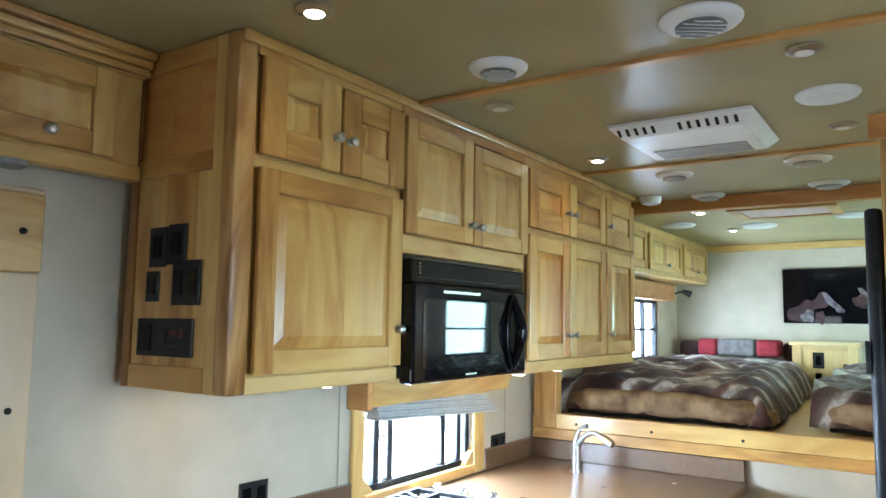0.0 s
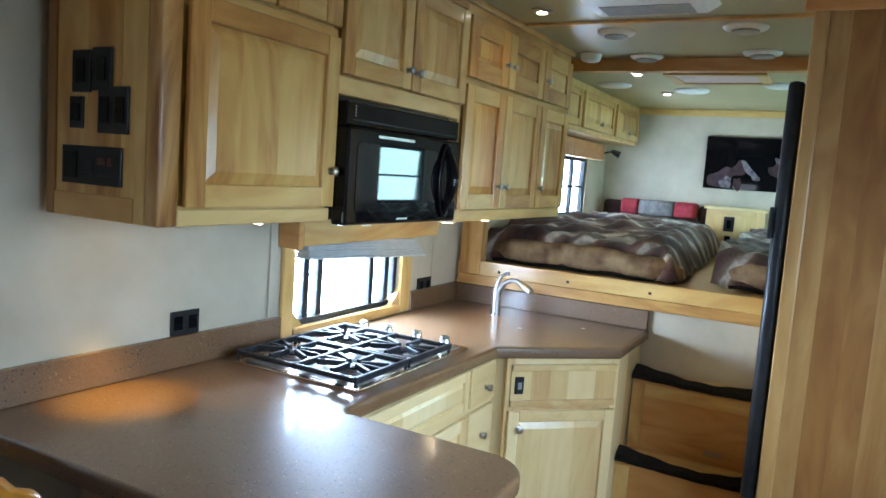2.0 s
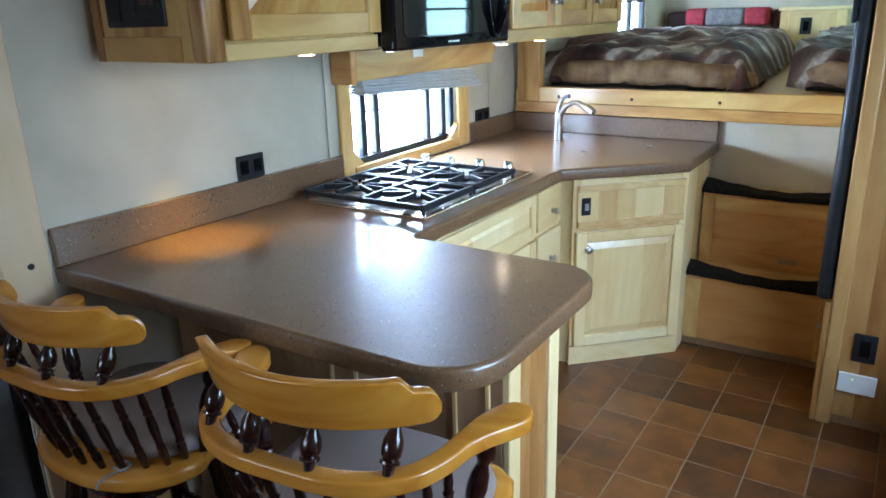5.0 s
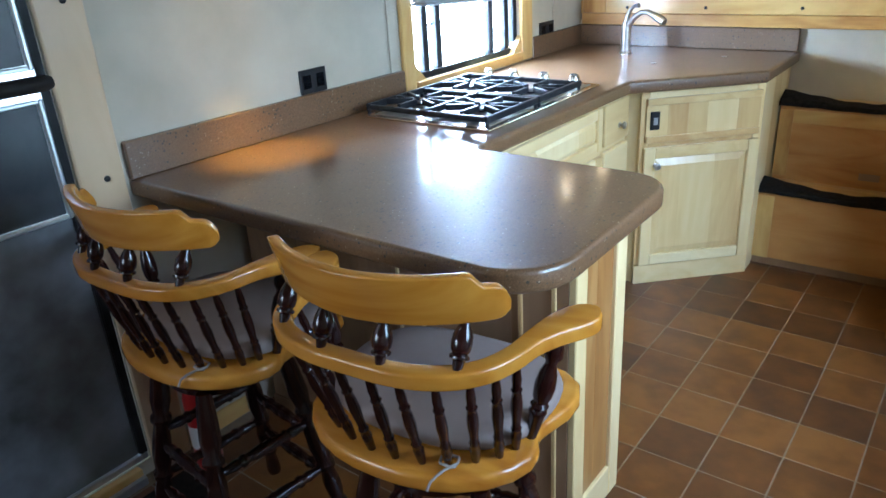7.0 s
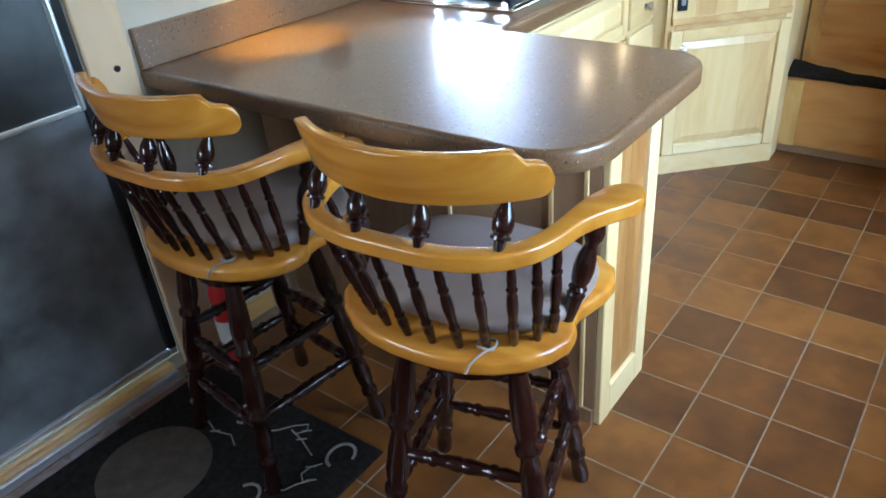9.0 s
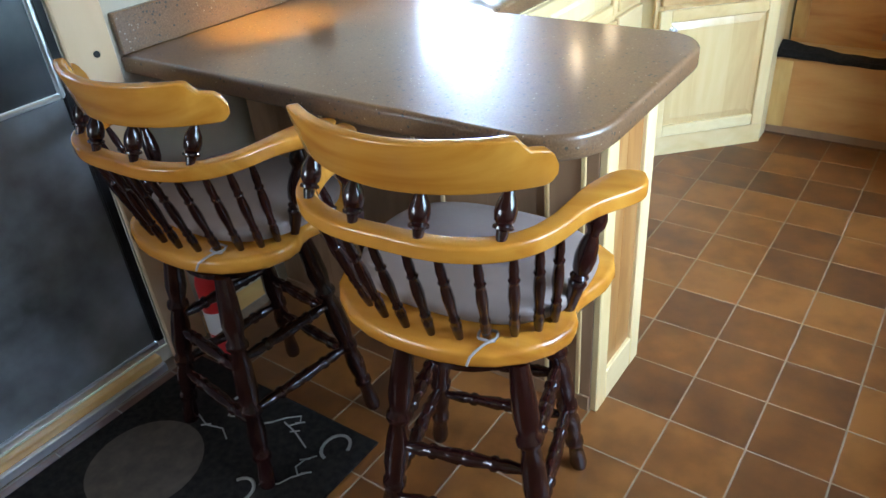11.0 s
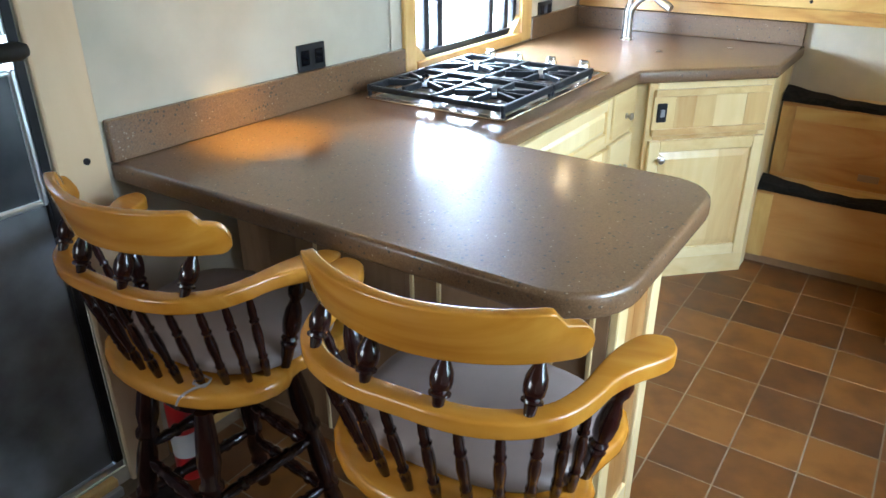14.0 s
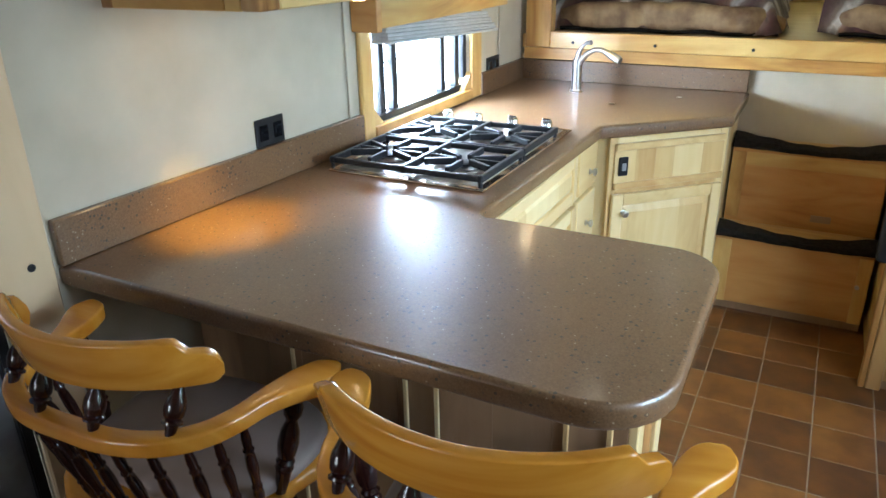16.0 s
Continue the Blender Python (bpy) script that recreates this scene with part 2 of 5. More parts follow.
def tile_mat():
    m, n, l, b = node_mat("terracotta_tile", 0.3)
    mp = coords(n, l, (1, 1, 1))
    oi = n.new("ShaderNodeObjectInfo")
    isl = n.new("ShaderNodeNewGeometry")
    ad = n.new("ShaderNodeVectorMath")
    ad.operation = 'MULTIPLY_ADD'
    l.new(oi.outputs["Random"], ad.inputs[0])
    ad.inputs[1].default_value = (19, 31, 7)
    l.new(mp.outputs[0], ad.inputs[2])
    c = n.new("ShaderNodeTexNoise")
    c.inputs["Scale"].default_value, c.inputs["Detail"].default_value = 9, 6
    l.new(ad.outputs[0], c.inputs["Vector"])
    s = n.new("ShaderNodeMath")
    s.operation = 'ADD'
    l.new(oi.outputs["Random"], s.inputs[0])
    l.new(isl.outputs["Random Per Island"], s.inputs[1])
    fr = n.new("ShaderNodeMath")
    fr.operation = 'FRACT'
    l.new(s.outputs[0], fr.inputs[0])
    k = n.new("ShaderNodeMath")
    k.operation = 'MULTIPLY_ADD'
    l.new(fr.outputs[0], k.inputs[0])
    k.inputs[1].default_value = 0.55
    l.new(c.outputs[0], k.inputs[2])
    r = ramp(n, [(0.35, (0.052, 0.020, 0.008)), (0.75, (0.132, 0.048, 0.010)), (1.0, (0.205, 0.080, 0.016))])
    l.new(k.outputs[0], r.inputs[0])
    l.new(r.outputs[0], b.inputs["Base Color"])
    mr = n.new("ShaderNodeMapRange")
    mr.inputs["To Min"].default_value, mr.inputs["To Max"].default_value = 0.24, 0.42
    l.new(c.outputs[0], mr.inputs[0])
    l.new(mr.outputs[0], b.inputs["Roughness"])
    bump(n, l, c.outputs[0], b, 0.2, 0.002)
    return m


TILE = tile_mat()


def quilt_mat():
    """Patterned quilt: wavy bands of maroon, brown and tan, broken by grey-white smears, part pattern, part painted
    window light.
    """
    m, n, l, b = node_mat("banded_quilt", 0.7)
    mp = coords(n, l, (1, 1, 1))
    mp.inputs["Rotation"].default_value = (0, 0, radians(52))
    w = n.new("ShaderNodeTexWave")
    w.inputs["Scale"].default_value, w.inputs["Distortion"].default_value = 0.95, 4.2
    w.inputs["Detail"].default_value, w.inputs["Detail Scale"].default_value = 5, 1.1
    l.new(mp.outputs[0], w.inputs["Vector"])
    # pale stops widened to paint in daylight from the bunk window
    r = ramp(n, [(0.0, (0.040, 0.011, 0.010)), (0.28, (0.085, 0.028, 0.020)), (0.45, (0.13, 0.070, 0.042)), (0.58, (0.21, 0.115, 0.07)), (0.66, (0.48, 0.44, 0.39)), (0.80, (0.52, 0.48, 0.43)), (0.87, (0.17, 0.125, 0.09)), (1.0, (0.06, 0.020, 0.016))])
    l.new(w.outputs["Fac"], r.inputs[0])
    c = n.new("ShaderNodeTexNoise")
    c.inputs["Scale"].default_value, c.inputs["Detail"].default_value, c.inputs["Distortion"].default_value = 14, 8, 0.5
    l.new(mp.outputs[0], c.inputs["Vector"])
    blot = ramp(n, [(0.40, (0.45, 0.42, 0.40)), (0.60, (1.15, 1.12, 1.1))])
    l.new(c.outputs[0], blot.inputs[0])
    mul = n.new("ShaderNodeMixRGB")
    mul.blend_type = 'MULTIPLY'
    mul.inputs[0].default_value = 0.8
    l.new(r.outputs[0], mul.inputs[1])
    l.new(blot.outputs[0], mul.inputs[2])
    l.new(mul.outputs[0], b.inputs["Base Color"])
    b.inputs["Sheen Weight"].default_value = 0.2
    bump(n, l, c.outputs[0], b, 0.6, 0.015)
    return m


QUILT = quilt_mat()
# tan lining, with warm puck-light glow mixed into its colour
HEM = mottled("tan_quilt_lining", (0.13, 0.066, 0.026), (0.36, 0.235, 0.11), 0.75, 13, 0.6, 60)


def glass_mat(name, color, rough=0.0):
    m, n, l, b = node_mat(name, rough)
    b.inputs["Base Color"].default_value = (*color, 1)
    b.inputs["Transmission Weight"].default_value = 1.0
    b.inputs["IOR"].default_value = 1.45
    return m


GLASS = glass_mat("window_glass", (0.95, 0.98, 1.0))


def glow(name, color, strength):
    m, n, l, b = node_mat(name)
    b.inputs["Emission Color"].default_value = (*color, 1)
    b.inputs["Emission Strength"].default_value = strength
    b.inputs["Base Color"].default_value = (0.8, 0.8, 0.8, 1)
    return m


BULB = glow("lit_lens", (1.0, 0.86, 0.6), 6)
PUCKLENS = glow("warm_lit_lens", (1.0, 0.66, 0.30), 16)
LED = glow("indicator", (0.6, 1.0, 0.1), 2)


def backdrop_mat():
    """Overcast brightness and far trees outside the windows."""
    m, n, l, b = node_mat("far_distance")
    tc = n.new("ShaderNodeTexCoord")
    sp = n.new("ShaderNodeSeparateXYZ")
    l.new(tc.outputs["Object"], sp.inputs[0])
    ns = n.new("ShaderNodeTexNoise")
    ns.inputs["Scale"].default_value, ns.inputs["Detail"].default_value = 1.3, 6
    l.new(tc.outputs["Object"], ns.inputs["Vector"])
    a = n.new("ShaderNodeMath")
    a.operation = 'MULTIPLY_ADD'
    l.new(ns.outputs[0], a.inputs[0])
    a.inputs[1].default_value = 1.4
    l.new(sp.outputs["Z"], a.inputs[2])
    mr = n.new("ShaderNodeMapRange")
    mr.inputs["From Min"].default_value, mr.inputs["From Max"].default_value = 0.5, 5.5
    l.new(a.outputs[0], mr.inputs[0])
    r = ramp(n, [(0.0, (0.75, 0.78, 0.8)), (0.25, (0.55, 0.62, 0.62)), (0.35, (0.20, 0.36, 0.22)), (0.7, (0.34, 0.52, 0.36)), (0.95, (0.8, 0.9, 1.0))])
    l.new(mr.outputs[0], r.inputs[0])
    b.inputs["Base Color"].default_value = (0, 0, 0, 1)
    l.new(r.outputs[0], b.inputs["Emission Color"])
    b.inputs["Emission Strength"].default_value = 2.2
    return m


DISTANCE = backdrop_mat()

# ---- building helpers ----
WORLD = {}


def thing(name, at, label, category, group="", kind=""):
    ob = new(name)
    ob.empty_display_size = 0.1
    ob.matrix_basis = Matrix.Translation(at)
    WORLD[ob] = Matrix.Translation(at)
    return tagged(ob, label, category, group, kind)


SPLIT = {"rail", "panel", "face_rail", "face_stile", "side_panel", "front_board", "back_panel", "false_front", "front_moulding", "side_frame", "pleat"}


def part(name, bm, material, parent=None, label=""):
    """As one_part; a name in SPLIT makes each loose piece of the bmesh an object of its own."""
    if name not in SPLIT:
        return one_part(name, bm, material, parent, label)
    todo, made = set(bm.verts), []
    order = list(bm.verts)
    for v in order:
        if v not in todo:
            continue
        todo.discard(v)
        stack, got = [v], [v]
        while stack:
            for e in stack.pop().link_edges:
                for w in e.verts:
                    if w in todo:
                        todo.discard(w)
                        stack.append(w), got.append(w)
        t, copy = bmesh.new(), {}
        for w in got:
            copy[w] = t.verts.new(w.co)
        for f in {f for w in got for f in w.link_faces}:
            t.faces.new([copy[w] for w in f.verts])
        t.normal_update()
        made.append(one_part(name, t, material, parent, label))
    bm.free()
    return made[0]


def one_part(name, bm, material, parent=None, label=""):
    """Links a bmesh, drawn in world places, as one mesh under a thing or a part."""
    if parent is not None:
        bm.transform(WORLD[parent].inverted())
    me = bpy.data.meshes.new(name)
    bm.to_mesh(me)
    bm.free()
    me.materials.append(material)
    ob = new(name, me)
    if parent is not None:
        ob.parent = parent
        WORLD[ob] = WORLD[parent]
    else:
        WORLD[ob] = Matrix.Identity(4)
    if label:
        ob["label"] = label
    return ob


def smooth(ob, angle=35):
    for p in ob.data.polygons:
        p.use_smooth = True
    ob.data.set_sharp_from_angle(angle=radians(angle))
    return ob


def B():
    return bmesh.new()


def box(bm, lo, hi, bev=0.0, seg=1, m=None):
    """A box between two corners, its edges rounded by bev."""
    t = bmesh.new()
    bmesh.ops.create_cube(t, size=1)
    s = [max(b - a, 1e-4) for a, b in zip(lo, hi)]
    c = [(a + b) / 2 for a, b in zip(lo, hi)]
    t.transform(Matrix.Translation(c) @ Matrix.Diagonal((*s, 1)))
    if bev:
        bmesh.ops.bevel(t, geom=t.edges[:], offset=min(bev, min(s) * 0.45), segments=seg, affect='EDGES', profile=0.5)
    join(bm, t, m)
    return bm


def join(bm, t, m=None):
    if m is not None:
        t.transform(m)
    vs = [bm.verts.new(v.co) for v in t.verts]
    t.verts.index_update()
    for f in t.faces:
        nf = bm.faces.new([vs[v.index] for v in f.verts])
        nf.smooth = f.smooth
    t.free()
    return bm


def lathe(bm, rings, a, b, seg=12):
    """Turned work between points a and b: rings of (way along 0..1, radius)."""
    a, b = Vector(a), Vector(b)
    q = (b - a).to_track_quat('Z', 'Y').to_matrix()
    ln = (b - a).length
    prev = None
    for f, r in rings:
        ring = [bm.verts.new(a + q @ Vector((r * math.cos(2 * math.pi * i / seg), r * math.sin(2 * math.pi * i / seg), f * ln))) for i in range(seg)]
        if prev:
            for i in range(seg):
                bm.faces.new((prev[i], prev[(i + 1) % seg], ring[(i + 1) % seg], ring[i]))
        else:
            bm.faces.new(ring[::-1])
        prev = ring
    bm.faces.new(prev)
    return bm


def tube(bm, pts, radii, seg=10):
    """A round bar along a path of points."""
    pts = [Vector(p) for p in pts]
    prev = None
    for i, p in enumerate(pts):
        d = (pts[min(i + 1, len(pts) - 1)] - pts[max(i - 1, 0)]).normalized()
        q = d.to_track_quat('Z', 'Y').to_matrix()
        r = radii[i] if isinstance(radii, (list, tuple)) else radii
        ring = [bm.verts.new(p + q @ Vector((r * math.cos(2 * math.pi * k / seg), r * math.sin(2 * math.pi * k / seg), 0))) for k in range(seg)]
        if prev:
            k0 = min(range(seg), key=lambda k: sum((prev[j].co - ring[(j + k) % seg].co).length for j in range(0, seg, 3)))
            ring = ring[k0:] + ring[:k0]
            for k in range(seg):
                bm.faces.new((prev[k], prev[(k + 1) % seg], ring[(k + 1) % seg], ring[k]))
        else:
            bm.faces.new(ring[::-1])
        prev = ring
    bm.faces.new(prev)
    return bm


def slab(bm, outline, z0, z1, bev=0.0, seg=3, m=None):
    """A plate with a free outline, its edges rounded."""
    t = bmesh.new()
    vs = [t.verts.new((x, y, z0)) for x, y in outline]
    f = t.faces.new(vs)
    t.normal_update()
    ex = bmesh.ops.extrude_face_region(t, geom=[f])
    bmesh.ops.translate(t, vec=(0, 0, z1 - z0), verts=[v for v in ex["geom"] if isinstance(v, bmesh.types.BMVert)])
    bmesh.ops.recalc_face_normals(t, faces=t.faces)
    if bev:
        rim = [e for e in t.edges if abs(e.verts[0].co.z - e.verts[1].co.z) < 1e-6]
        bmesh.ops.bevel(t, geom=rim, offset=bev, segments=seg, affect='EDGES', profile=0.5)
    return join(bm, t, m)


def arc(cx, cy, r, a0, a1, n=8):
    return [(cx + r * math.cos(radians(a0 + (a1 - a0) * i / n)), cy + r * math.sin(radians(a0 + (a1 - a0) * i / n))) for i in range(n + 1)]


def face(origin, u, n):
    """A frame for upright fronts: u along the width, z up, n outwards."""
    u, n = Vector(u).normalized(), Vector(n).normalized()
    m = Matrix((u, Vector((0, 0, 1)), n)).transposed().to_4x4()
    return Matrix.Translation(origin) @ m


def knob(parent, m, u, v, r=0.015):
    bm = B()
    a, b = m @ Vector((u, v, 0)), m @ Vector((u, v, 0.028))
    lathe(bm, [(0, r * 0.75), (0.12, r * 0.75), (0.2, r * 0.4), (0.45, r * 0.42), (0.6, r * 0.9), (0.8, r), (0.95, r * 0.75), (1, r * 0.3)], a, b, 14)
    return smooth(part("knob", bm, STEEL, parent, "brushed nickel round knob"), 60)


def panel_door(parent, m, w, h, seed, knob_at=None, st=0.052, boards=None, depth=0.02, name="door", grain=None, upright=None):
    """Frame and raised panel, the panel glued up from boards of differing tone."""
    rnd = random.Random(seed)
    d = part(name, box(B(), (0.004, 0.004, 0), (w - 0.004, h - 0.004, 0.0045), 0, 1, m), (upright or MAPLE_Z), parent)
    for u in (0, w - st):
        part("stile", box(B(), (u, 0, 0.001), (u + st, h, depth), 0.003, 1, m), (upright or MAPLE_Z), d)
    bm = B()
    box(bm, (st, 0, 0.0015), (w - st, st, depth - 0.001), 0.003, 1, m)
    box(bm, (st, h - st, 0.0015), (w - st, h, depth - 0.001), 0.003, 1, m)
    part("rail", bm, grain or MAPLE_Y, d)
    bm = B()
    iw, ih = w - 2 * st, h - 2 * st
    k = boards or max(2, round(iw / 0.085))
    cuts = sorted(rnd.uniform(0.12, 0.88) for _ in range(k - 1))
    cuts = [0] + [0.55 * c + 0.45 * (i + 1) / k for i, c in enumerate(cuts)] + [1]
    rim = min(0.032, iw * 0.2, ih * 0.2)
    for c0, c1 in zip(cuts, cuts[1:]):
        u0, u1 = st + iw * c0, st + iw * c1
        t = bmesh.new()
        le = rim if c0 == 0 else 0.0
        ri = rim if c1 == 1 else 0.0
        lo = [(u0, st, 0.006), (u1, st, 0.006), (u1, h - st, 0.006), (u0, h - st, 0.006)]
        hi = [(u0 + le, st + rim, 0.0165), (u1 - ri, st + rim, 0.0165), (u1 - ri, h - st - rim, 0.0165), (u0 + le, h - st - rim, 0.0165)]
        a = [t.verts.new(p) for p in lo]
        b = [t.verts.new(p) for p in hi]
        t.faces.new(b)
        for i in range(4):
            t.faces.new((a[i], a[(i + 1) % 4], b[(i + 1) % 4], b[i]))
        join(bm, t, m)
    part("panel", bm, (upright or MAPLE_Z), d)
    if knob_at:
        knob(d, m @ Matrix.Translation((0, 0, depth)), *knob_at)
    return d


def board_field(bm, m, w, h, depth, seed, lo=0.05, hi=0.11):
    """Upright boards side by side, each an island with its own tone."""
    rnd = random.Random(seed)
    u = 0.0
    while u < w - 1e-4:
        d = min(rnd.uniform(lo, hi), w - u)
        if w - u - d < 0.02:
            d = w - u
        box(bm, (u, 0, 0), (u + d, h, depth + rnd.uniform(-0.0004, 0.0004)), 0.0008, 1, m)
        u += d
    return bm


def structure(name, bm, mat, label=""):
    ob = part(name, bm, mat)
    return tagged(ob, label, kind="structure")

# ---- large structure ----
CEIL, CEIL2, END, RIGHT, REAR = 2.33, 2.27, 7.1, 2.75, -1.8


def holed(bm, y0, y1, z0, z1, holes, x0, x1):
    """A wall of blocks round rectangular openings (ya, yb, za, zb)."""
    ys = sorted({y0, y1, *[h[0] for h in holes], *[h[1] for h in holes]})
    for ya, yb in zip(ys, ys[1:]):
        cut = sorted((h[2], h[3]) for h in holes if h[0] <= ya + 1e-6 and h[1] >= yb - 1e-6)
        z = z0
        for a, b in cut + [(z1, z1)]:
            if a - z > 1e-4:
                lo, hi = (x0, ya, z), (x1, yb, a)
                box(bm, lo, hi)
            z = b
    return bm


DOOR = (0.86, 1.645, 0.05, 1.90)
KWIN = (2.99, 3.785, 0.955, 1.33)
BWIN = (6.0, 6.6, 1.345, 1.80)
RWIN = (5.6, 6.32, 1.33, 1.80)
SWIN = (1.4, 3.1, 0.95, 1.85)
EWIN = (-1.25, 0.15, 1.0, 1.82)
LEAN = -0.045


def lean(bm):
    """The side wall bends outwards a little between the window and the entry."""
    for v in bm.verts:
        v.co.x += LEAN * min(1.0, max(0.0, (2.925 - v.co.y) / (2.925 - 1.645)))
    return bm


bm = holed(B(), REAR, 2.925, 0, CEIL + 0.05, [EWIN, DOOR], -0.07, 0.0)
holed(bm, 2.925, END, 0, CEIL + 0.05, [KWIN, BWIN], -0.07, 0.0)
structure("wall_west", lean(bm), WALLPAPER, "cream wallboard side wall of the trailer")
structure("wall_east", holed(B(), REAR, 3.62, 0, CEIL + 0.05, [SWIN], RIGHT, RIGHT + 0.07), WALLPAPER, "cream wallboard wall of the slide-out")
structure("wall_bunk_east", holed(B(), 4.37, END, 0, CEIL + 0.05, [RWIN], 2.36, 2.43), WALLPAPER, "cream wallboard wall beside the bunk")
structure("wall_rear", box(B(), (-0.07, REAR - 0.07, 0), (RIGHT + 0.07, REAR, CEIL + 0.05)), WALLPAPER, "cream wallboard rear wall")
structure("wall_north", box(B(), (-0.07, END, 0), (2.43, END + 0.07, CEIL + 0.05)), WALLPAPER, "cream wallboard end wall over the bunk")
structure("wall_bunk_front", box(B(), (0.0, 4.40, 0), (2.36, 4.46, 1.03)), WALLPAPER, "pale wallboard below the bunk")
structure("ceiling", box(B(), (-0.07, REAR - 0.07, CEIL), (RIGHT + 0.07, 5.06, CEIL + 0.06)), CEILING, "tan padded vinyl ceiling")
structure("ceiling_bunk", box(B(), (-0.07, 5.06, CEIL2), (2.43, END + 0.07, CEIL + 0.06)), CEILING, "tan padded vinyl ceiling over the bunk")
structure("ground", box(B(), (-400, -400, -1.2), (400, 400, -0.9)), GRAVEL, "pale gravel yard outside the trailer")
for ya in (2.725, 4.055):
    structure("trim_ceiling", box(B(), (0.40, ya - 0.02, CEIL - 0.012), (2.75, ya + 0.02, CEIL + 0.01), 0.004), MAPLE_X, "maple batten over the ceiling seam")
structure("trim_beam", box(B(), (0.0, 5.0, CEIL2 - 0.012), (2.4, 5.07, CEIL), 0.004), STEPWOOD, "brown wooden beam between the two ceilings")
structure("trim_end_wall", box(B(), (0.0, END - 0.02, CEIL2 - 0.055), (2.36, END - 0.001, CEIL2 - 0.001), 0.004), MAPLE_X, "maple cornice above the end wall")
for ya, zt in ((2.862, 1.425), (4.10, 1.40)):
    structure("trim_wall_seam", box(B(), (0, ya, 1.01), (0.006, ya + 0.024, zt), 0.002), WALLPAPER, "cream batten over the wallboard seam")

# far distance outside
bm = B()
for sx, sy, ex, ey in ((-9, -6, -9, 16), (14, -6, 14, 16), (-9, -9, 14, -9)):
    v = [bm.verts.new(p) for p in ((sx, sy, -1.2), (ex, ey, -1.2), (ex, ey, 7), (sx, sy, 7))]
    bm.faces.new(v)
structure("backdrop", bm, DISTANCE, "bright hazy field with far trees")


# ---- windows and entry ----
def pane(name, lo, hi, parent):
    ob = part(name, box(B(), lo, hi), GLASS, parent)
    ob.visible_shadow = False
    return ob


def slider_window(name, label, x, y0, y1, z0, z1, side, bars=((0.12,), ())):
    """A black-framed sliding window in a wall that runs along y. side: +1 when the room lies towards +x."""
    w = thing(name, (x, y0, z0), label, "window", kind="structure")
    xa, xb = sorted((x - side * 0.055, x - side * 0.012))
    bm = B()
    f = 0.026
    box(bm, (xa, y0, z0), (xb, y0 + f, z1), 0.003)
    box(bm, (xa, y1 - f, z0), (xb, y1, z1), 0.003)
    box(bm, (xa, y0 + f, z0), (xb, y1 - f, z0 + f), 0.003)
    box(bm, (xa, y0 + f, z1 - f), (xb, y1 - f, z1), 0.003)
    part("window_frame", bm, BLACK, w)
    for u in bars[0]:
        yc = y0 + (y1 - y0) * u
        part("mullion", box(B(), (xa + 0.004, yc - 0.017, z0 + f), (xb - 0.004, yc + 0.017, z1 - f), 0.003), BLACK, w)
    for v in bars[1]:
        zc = z0 + (z1 - z0) * v
        part("sash_bar", box(B(), (xa + 0.010, y0 + f, zc - 0.009), (xb - 0.010, y1 - f, zc + 0.009), 0.003), BLACK, w)
    xm = (xa + xb) / 2
    pane("pane", (xm - 0.002, y0 + 0.012, z0 + 0.012), (xm + 0.002, y1 - 0.012, z1 - 0.012), w)
    return w


kw = slider_window("window_1", "black framed sliding window over the counter", 0.0, *KWIN, 1, ((0.15, 0.26, 0.74, 0.90), ()))
part("sash_bar", box(B(), (-0.045, 3.14, 1.150), (-0.035, 3.53, 1.158), 0.001), GREYVENT, kw, "thin grey bar")
m = face((0.0, 0, 0), (0, 1, 0), (1, 0, 0))
for cy, s in ((KWIN[0], 1), (KWIN[1], -1)):
    bm = B()
    t = bmesh.new()
    pts = [(cy, KWIN[2]), (cy + s * 0.075, KWIN[2]), (cy, KWIN[2] + 0.075)]
    a = [t.verts.new((u, v, -0.03)) for u, v in pts]
    b = [t.verts.new((u, v, 0.012)) for u, v in pts]
    t.faces.new(a), t.faces.new(b)
    for i in range(3):
        t.faces.new((a[i], a[(i + 1) % 3], b[(i + 1) % 3], b[i]))
    bmesh.ops.recalc_face_normals(t, faces=t.faces)
    join(bm, t, m)
    part("corner_block", bm, MAPLE_Y, kw, "chamfered maple corner")
part("casing_left", box(B(), (0.001, KWIN[0] - 0.065, 0.915), (0.02, KWIN[0] + 0.004, 1.30), 0.004), MAPLE_Z, kw)
part("casing_right", box(B(), (0.001, KWIN[1] - 0.004, 0.915), (0.02, KWIN[1] + 0.09, 1.30), 0.004), MAPLE_Z, kw)
part("sill", box(B(), (0.001, KWIN[0] + 0.004, 0.915), (0.024, KWIN[1] - 0.004, KWIN[2] + 0.004), 0.004), MAPLE_Y, kw)

val = thing("window_valance", (0, 2.92, 1.30), "maple valance box with a raised grey pleated shade", "valance")
part("board", box(B(), (0.085, 2.935, 1.295), (0.10, 3.97, 1.405), 0.003), MAPLE_Y, val)
part("end_block", box(B(), (0.002, 2.905, 1.285), (0.103, 2.934, 1.405), 0.003), STEPWOOD, val, "darker end block")
part("end_block", box(B(), (0.002, 3.971, 1.335), (0.10, 4.0, 1.405), 0.003), MAPLE_Z, val)
bm = B()
for i in range(7):
    box(bm, (0.03 + 0.003 * (i % 2), 2.975, 1.243 + i * 0.0115), (0.105 - 0.004 * (i % 2) - 0.003 * i, 3.86 - 0.012 * i, 1.2533 + i * 0.0115), 0.002)
for v in bm.verts:
    v.co.z -= 0.045 * (v.co.y - 2.975) / 0.885
part("pleat", bm, SHADE, val, "grey pleated blind, drawn up")
